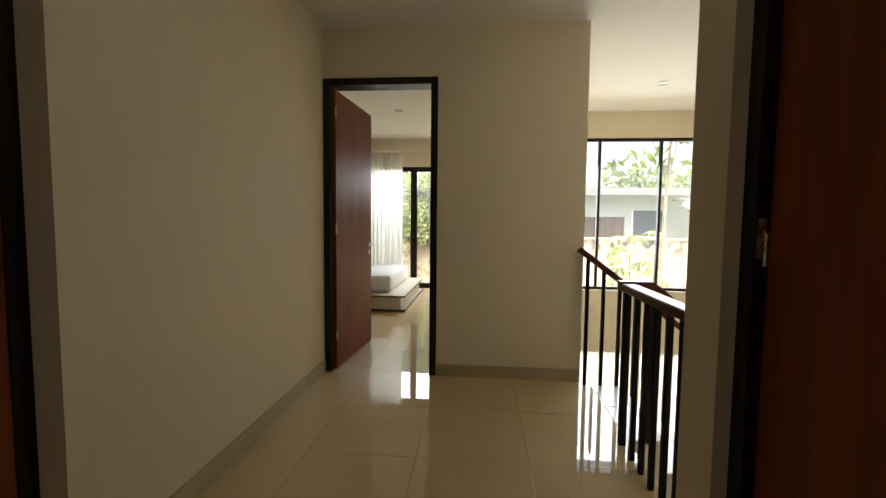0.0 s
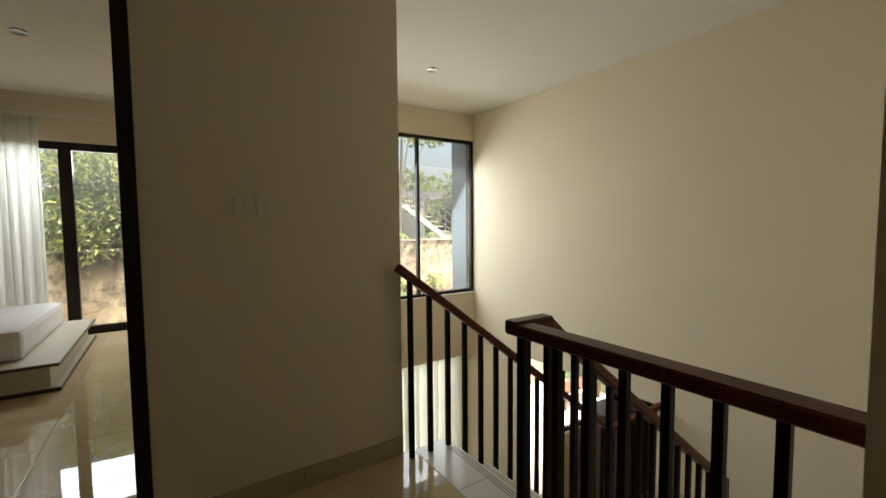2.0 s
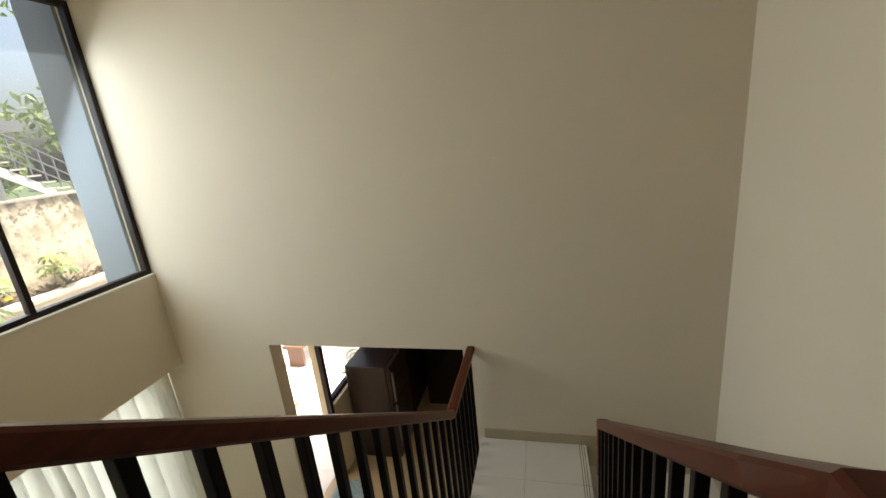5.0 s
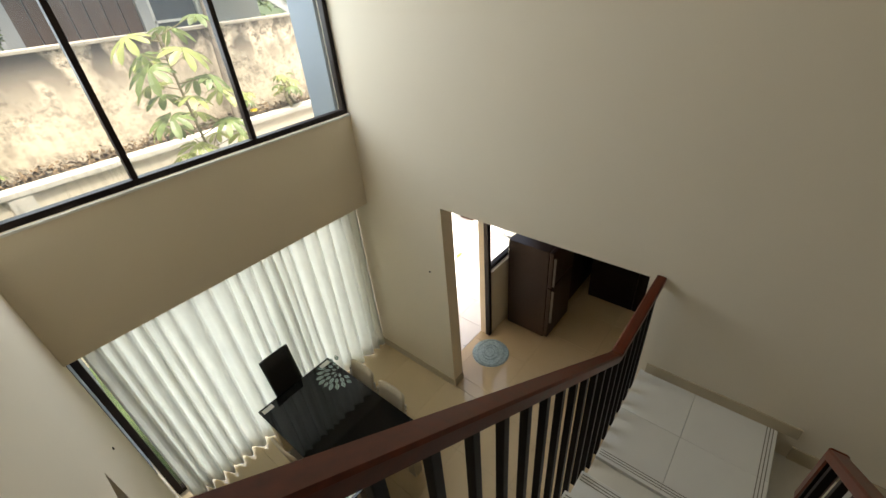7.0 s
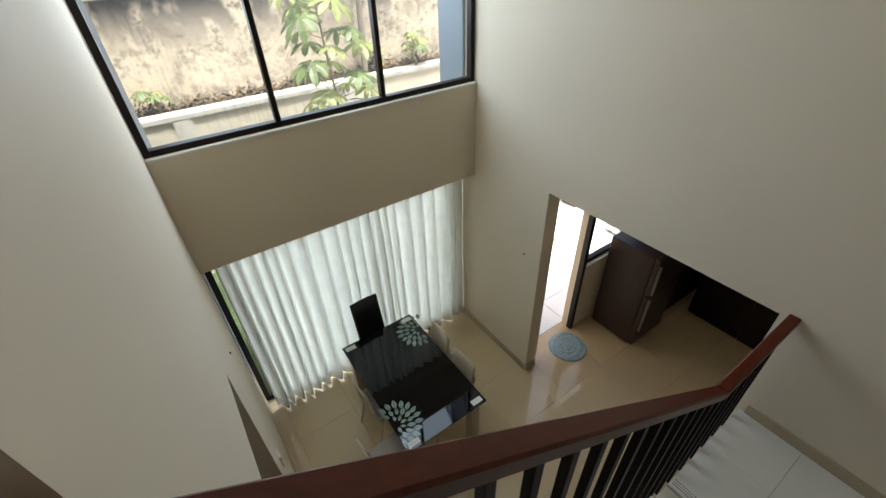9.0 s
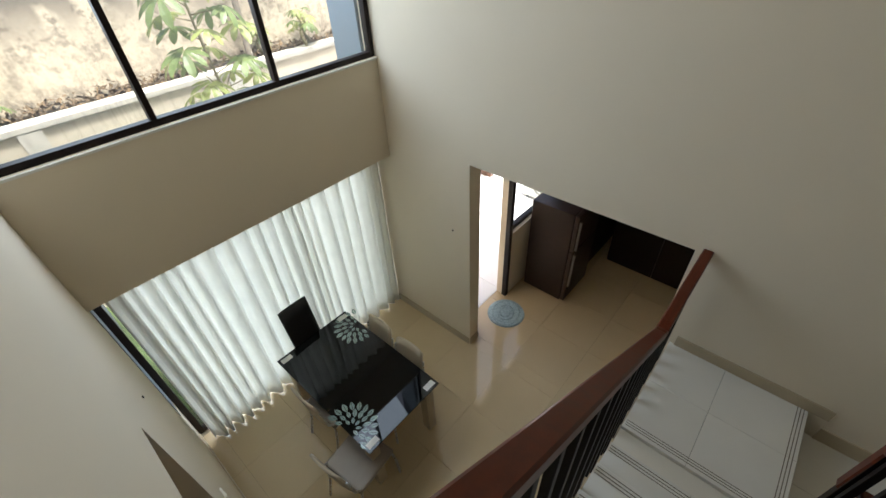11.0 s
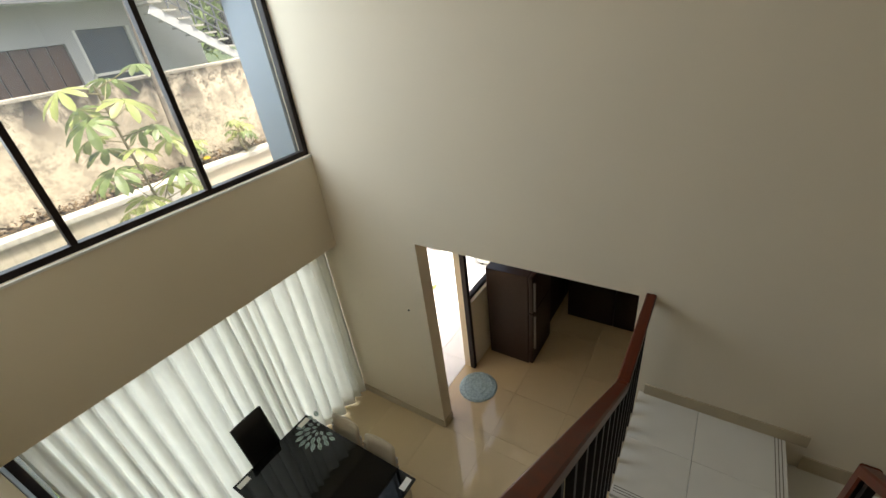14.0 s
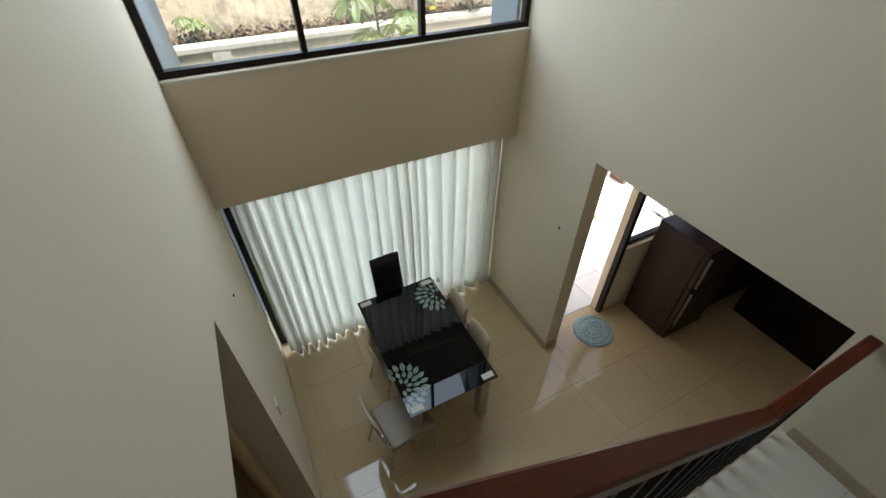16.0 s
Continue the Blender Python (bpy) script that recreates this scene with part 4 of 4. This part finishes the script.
def palmate_mesh(seed, r=0.24, n=8):
    """A palmate leaf: leaflets round a centre, each folded along its vein and drooping."""
    rnd = random.Random(seed)
    bm = bmesh.new()
    for i in range(n):
        a = -2.5 + 5.0 * i / (n - 1) + rnd.uniform(-0.08, 0.08)
        ln = r * (1.0 - 0.28 * abs(a) / 2.5) * rnd.uniform(0.9, 1.1)
        w = ln * 0.165
        d, e = Vector((math.cos(a), math.sin(a), 0)), Vector((-math.sin(a), math.cos(a), 0))
        mid, lf, rt = [], [], []
        for k, (u, ww) in enumerate(((0.04, 0.12), (0.3, 0.6), (0.64, 1.0), (0.87, 0.78), (1.0, 0.08))):
            z = 0.05 * u - 0.50 * u * u
            c = d * ln * u + Vector((0, 0, z * ln))
            mid.append(bm.verts.new(c))
            lf.append(bm.verts.new(c + e * w * ww + Vector((0, 0, 0.02 * ww * ln))))
            rt.append(bm.verts.new(c - e * w * ww + Vector((0, 0, 0.02 * ww * ln))))
        for k in range(4):
            bm.faces.new((mid[k], mid[k + 1], lf[k + 1], lf[k]))
            bm.faces.new((rt[k], rt[k + 1], mid[k + 1], mid[k]))
    return bm


def palmate_tree(label, at, height, leaves, spread, seed, r=0.24, name="cassava_tree", crown_from=0.55):
    ob = thing(name, label, "tree", at)
    rnd = random.Random(seed)
    top = Vector((0.12, -0.05, height))
    bm = bmesh.new()
    pts = [Vector((0.03 * math.sin(k * 1.9), 0.02 * math.cos(k * 2.3), height * k / 6)) + top * 0 for k in range(7)]
    for k in range(6):
        cyl(bm, pts[k], pts[k + 1], 0.028 - 0.003 * k, 0.025 - 0.003 * k, 8)
    part("trunk", bm, STEM, ob)
    kinds = [(mesh("leaf", palmate_mesh(seed + k, r), m)) for k, m in enumerate((GREEN, LIME, GREEN, LIME))]
    for i in range(leaves):
        g = crown_from + (1 - crown_from) * (i + 0.5) / leaves
        a = i * 2.4 + rnd.uniform(-0.3, 0.3)
        base = Vector((0, 0, height * g))
        ln = spread * rnd.uniform(0.55, 1.05) * (1.1 - 0.5 * (g - crown_from))
        tip = base + Vector((math.cos(a) * ln, math.sin(a) * ln, ln * rnd.uniform(0.15, 0.55)))
        st = part("leaf_stalk", cyl(bmesh.new(), base, tip, 0.007, 0.004, 6), STEM, ob)
        o = new("leaf", kinds[i % 4])
        o.parent = ob
        o.matrix_local = Matrix.Translation(tip) @ Euler((rnd.uniform(-0.25, 0.25), rnd.uniform(0.1, 0.5), a)).to_matrix().to_4x4() @ Matrix.Scale(rnd.uniform(0.8, 1.15), 4)
    return ob


palmate_tree("young tree with large yellow-green palmate leaves", (2.84, 7.95, -2.8), 3.80, 27, 0.42, 5, 0.265, crown_from=0.58)
for x, y, h, n, s in ((4.15, 9.40, 0.42, 8, 31), (4.95, 9.35, 0.5, 9, 32), (4.75, 9.12, 0.55, 8, 36), (0.95, 9.42, 0.3, 5, 33)):
    palmate_tree("small self-sown plant with lime-green palmate leaves", (x, y, -0.43), h, n, 0.16, s, 0.13, "garden_plant", 0.4)
bloom = bmesh.new()
for k in range(9):
    cyl(bloom, (4.2, 9.27, -0.30), (4.2 + 0.05 * math.cos(k * 0.7), 9.27 + 0.05 * math.sin(k * 0.7), -0.285), 0.006, 0.02, 6)
tagged(part("yellow_flower", bloom, YELLOW), "small yellow flower head above the kerb", "flower")


def leaf_cloud(name, label, category, centres, count, size, mat, seed, kind="stuff", parent=None):
    """Many small folded leaves scattered through uneven clumps."""
    rnd = random.Random(seed)
    vs, fs = [], []
    for _ in range(count):
        cx, cy, cz, rx, ry, rz = rnd.choice(centres)
        u = Vector((rnd.gauss(0, 1), rnd.gauss(0, 1), rnd.gauss(0, 1))).normalized() * rnd.random() ** 0.45
        p = Vector((cx + u.x * rx, cy + u.y * ry, cz + u.z * rz))
        m = Euler((rnd.uniform(-1.2, 1.2), rnd.uniform(-1.2, 1.2), rnd.uniform(0, 6.3))).to_matrix()
        s = size * rnd.uniform(0.6, 1.3)
        k = len(vs)
        for c in ((-s, 0, 0), (0, -s * 0.42, s * 0.12), (s, 0, -s * 0.25), (0, s * 0.42, s * 0.12)):
            vs.append(p + m @ Vector(c))
        fs += [(k, k + 1, k + 2), (k, k + 2, k + 3)]
    me = bpy.data.meshes.new(name)
    me.from_pydata(vs, [], fs)
    me.materials.append(mat)
    ob = new(name, me)
    ob.parent = parent
    return tagged(ob, label, category, kind=kind) if parent is None else ob


def leafy_tree(label, at, trunk_h, r, clumps, leaves, size, mats, seed, bark=BARK, lean=(0, 0)):
    ob = thing("tree", label, "tree", at)
    rnd = random.Random(seed)
    bm = bmesh.new()
    top = Vector((lean[0], lean[1], trunk_h))
    for k in range(5):
        cyl(bm, top * (k / 5), top * ((k + 1) / 5), r * (1 - 0.1 * k), r * (1 - 0.1 * (k + 1)), 10)
    for c in clumps:
        cyl(bm, top * rnd.uniform(0.6, 0.95), Vector(c[:3]), r * 0.35, r * 0.1, 6)
    part("trunk", bm, bark, ob)
    for k, m in enumerate(mats):
        leaf_cloud("crown", "", "", clumps, leaves // len(mats), size, m, seed + k, parent=ob)
    return ob


# slim pale trunk against the wall, its crown above the window; a bushy tree beyond the wall, its shade put into dark
# leaf colour
leafy_tree("slim pale-barked tree against the garden wall", (3.95, 9.36, -0.45), 3.6, 0.05, [(0.2, -0.3, 3.8, 0.7, 0.6, 0.4), (-0.6, -0.2, 4.0, 0.8, 0.6, 0.4), (0.9, 0, 3.9, 0.7, 0.6, 0.4)], 1400, 0.06, (GREEN, LIME), 51, lean=(0.15, 0))
leafy_tree("bushy tree beyond the garden wall, leaves darkened for shade", (0.2, 12.2, -2.8), 3.6, 0.12, [(0.2, 0, 4.3, 0.9, 0.7, 0.6), (-1.0, 0.2, 4.6, 1.0, 0.8, 0.8), (0.9, 0.1, 5.0, 0.9, 0.7, 0.5), (-0.3, 0, 3.7, 1.2, 0.6, 0.5), (1.75, 0.2, 4.1, 0.3, 0.4, 0.7), (0.6, -0.3, 5.6, 1.3, 0.6, 0.35)], 9000, 0.06, (SHADELEAF, SHADELEAF, GREEN), 61)
leafy_tree("bushy green tree outside the bedroom doors", (-1.6, 9.9, -2.8), 3.5, 0.09, [(0.2, -0.2, 4.0, 0.8, 0.5, 0.7), (0.9, -0.1, 4.6, 0.8, 0.5, 0.7), (-0.7, 0, 4.5, 0.9, 0.6, 0.8), (0.4, 0, 5.1, 1.0, 0.6, 0.5)], 5200, 0.06, (GREEN, LIME), 71)


# ---- neighbouring house ----
def neighbour():
    ob = thing("neighbour_house", "pale grey flat-roofed house with brown timber shutters beyond the wall", "house", (4.0, 16.0, -2.8))
    off = Matrix.Translation((-4.0, -16.0, 2.8))
    def hp(nm, bm, mat, parent=None, lab=""):
        bmesh.ops.transform(bm, matrix=off, verts=bm.verts)
        return part(nm, bm, mat, parent or ob, lab)
    hp("wall", walls_with_hole("y", 16.0, 16.25, -6.0, 8.6, -2.8, 2.3, [(2.95, 5.4, -2.8, 1.5), (5.65, 6.9, -0.3, 1.75), (-5.6, 2.35, -2.8, 1.45)]), HOUSEWALL)
    # recess added for a dark area; its depth of shade is coloured into this wall
    hp("terrace_back_wall", B(-5.75, 2.9, 18.6, 18.8, -2.8, 2.3), SHUTTER, None, "terrace back wall, coloured dark brown to stand for deep shade")
    hp("terrace_ceiling", B(-5.75, 2.9, 16.25, 18.6, 1.5, 1.6), HOUSEWALL)
    hp("column", B(2.36, 2.62, 15.72, 15.98, -2.8, 2.3, bevel=0.02), HOUSEWALL)
    hp("side_wall", B(8.35, 8.6, 16.25, 24.0, -2.8, 2.3), HOUSEWALL)
    hp("side_wall", B(-6.0, -5.75, 16.25, 24.0, -2.8, 2.3), HOUSEWALL)
    hp("back_wall", B(-6.0, 8.6, 24.0, 24.25, -2.8, 2.3), HOUSEWALL)
    roof = hp("roof", B(-6.6, 9.0, 15.3, 24.6, 2.3, 2.52, bevel=0.02), HOUSEWALL)
    hp("fascia", B(-6.6, 9.0, 15.24, 15.297, 2.28, 2.54), ROOFDARK, roof)
    for i in range(7):
        hp("shutter_panel", B(2.95 + 0.35 * i + 0.01, 2.95 + 0.35 * (i + 1) - 0.01, 16.10, 16.16, -2.8, 1.49, bevel=0.008), SHUTTER)
    for x0, x1, z0, z1 in ((5.65, 6.9, -0.3, 1.75),):
        w = hp("window", box(box(box(bmesh.new(), x0, x0 + 0.07, 16.02, 16.12, z0, z1), x1 - 0.07, x1, 16.02, 16.12, z0, z1), x0, x1, 16.02, 16.12, (z0 + z1) / 2, (z0 + z1) / 2 + 0.06), PALE)
        hp("pane", B(x0 + 0.07, x1 - 0.07, 16.14, 16.16, z0, z1), DARKGLASS, w)
    # outside stair at its right end
    for i in range(9):
        hp("stair_tread", B(6.90 + i * 0.28, 6.90 + i * 0.28 + 0.32, 14.6, 15.6, 2.1 - i * 0.19, 2.14 - i * 0.19), KERB)
        hp("stair_post", B(7.04 + i * 0.28, 7.07 + i * 0.28, 14.62, 14.65, 2.14 - i * 0.19, 2.95 - i * 0.19), ROOFDARK)
    for dz in (0.85, 0.55, 0.28):
        hp("stair_rail", sweep(bmesh.new(), [(7.0, 14.63, 2.1 + dz), (9.4, 14.63, 2.1 - 8.57 * 0.19 + dz)], 0.035, 0.035), ROOFDARK)
    hp("stair_stringer", sweep(bmesh.new(), [(6.9, 14.66, 1.98), (9.4, 14.66, 0.28)], 0.06, 0.22), HOUSEWALL)
    return ob


neighbour()


def far_trees():
    rnd = random.Random(5)
    cs = [(x, 34 + rnd.uniform(-3, 3), rnd.uniform(1, 4.5), 3.5, 2.5, 2.6) for x in range(-40, 60, 4)]
    leaf_cloud("far_woods", "distant green trees behind the houses", "woods", cs, 9000, 0.45, GREEN, 91)


far_trees()


# ---- floor tiles, last ----
def tiles(name, label, x0, x1, y0, y1, z, ox, oy, step, mat, skip=None):
    ob = thing(name, label, "floor tiles", kind="structure")
    cache = {}
    i = math.floor((x0 - ox) / step)
    while ox + i * step < x1 - 0.01:
        j = math.floor((y0 - oy) / step)
        while oy + j * step < y1 - 0.01:
            a, b = max(x0, ox + i * step), min(x1, ox + (i + 1) * step)
            c, d = max(y0, oy + j * step), min(y1, oy + (j + 1) * step)
            if b - a > 0.01 and d - c > 0.01 and not (skip and skip(a, b, c, d)):
                key = (round(b - a, 3), round(d - c, 3))
                if key not in cache:
                    cache[key] = mesh("floor_tile", B(0.0008, b - a - 0.0008, 0.0008, d - c - 0.0008, -0.008, 0, bevel=0.0012), mat)
                o = new("floor_tile", cache[key])
                o.parent, o.location = ob, (a, c, z)
            j += 1
        i += 1


tiles("floor_tiles_corridor", "polished cream corridor floor tiles", LX, 0.83, -2.4, DY, 0, 0.83, DY, 0.6, TILE)
tiles("floor_tiles_threshold", "polished cream floor tiles in the doorway", LX, VX - T, DY, DY + T, 0, 0.83, DY, 0.6, TILE)
tiles("floor_tiles_bedroom", "polished cream bedroom floor tiles", -4.07, VX - T, DY + T, BEDY, 0, 0.83, DY, 0.6, TILE)
tiles("floor_tiles_dining", "polished cream tiles of the dining floor", VX - T, RX + 0.15, 1.33, 6.05, F, RX, 6.05, 0.6, TILE)
tiles("floor_tiles_kitchen", "polished cream tiles of the kitchen floor", RX + 0.15, 6.2, 2.0, 4.99, F, RX + 0.15, 6.05, 0.6, TILE)
tiles("floor_tiles_living", "polished cream tiles of the living room floor", -2.5, VX - T, 1.0, 4.25, F, RX, 6.05, 0.6, TILE)
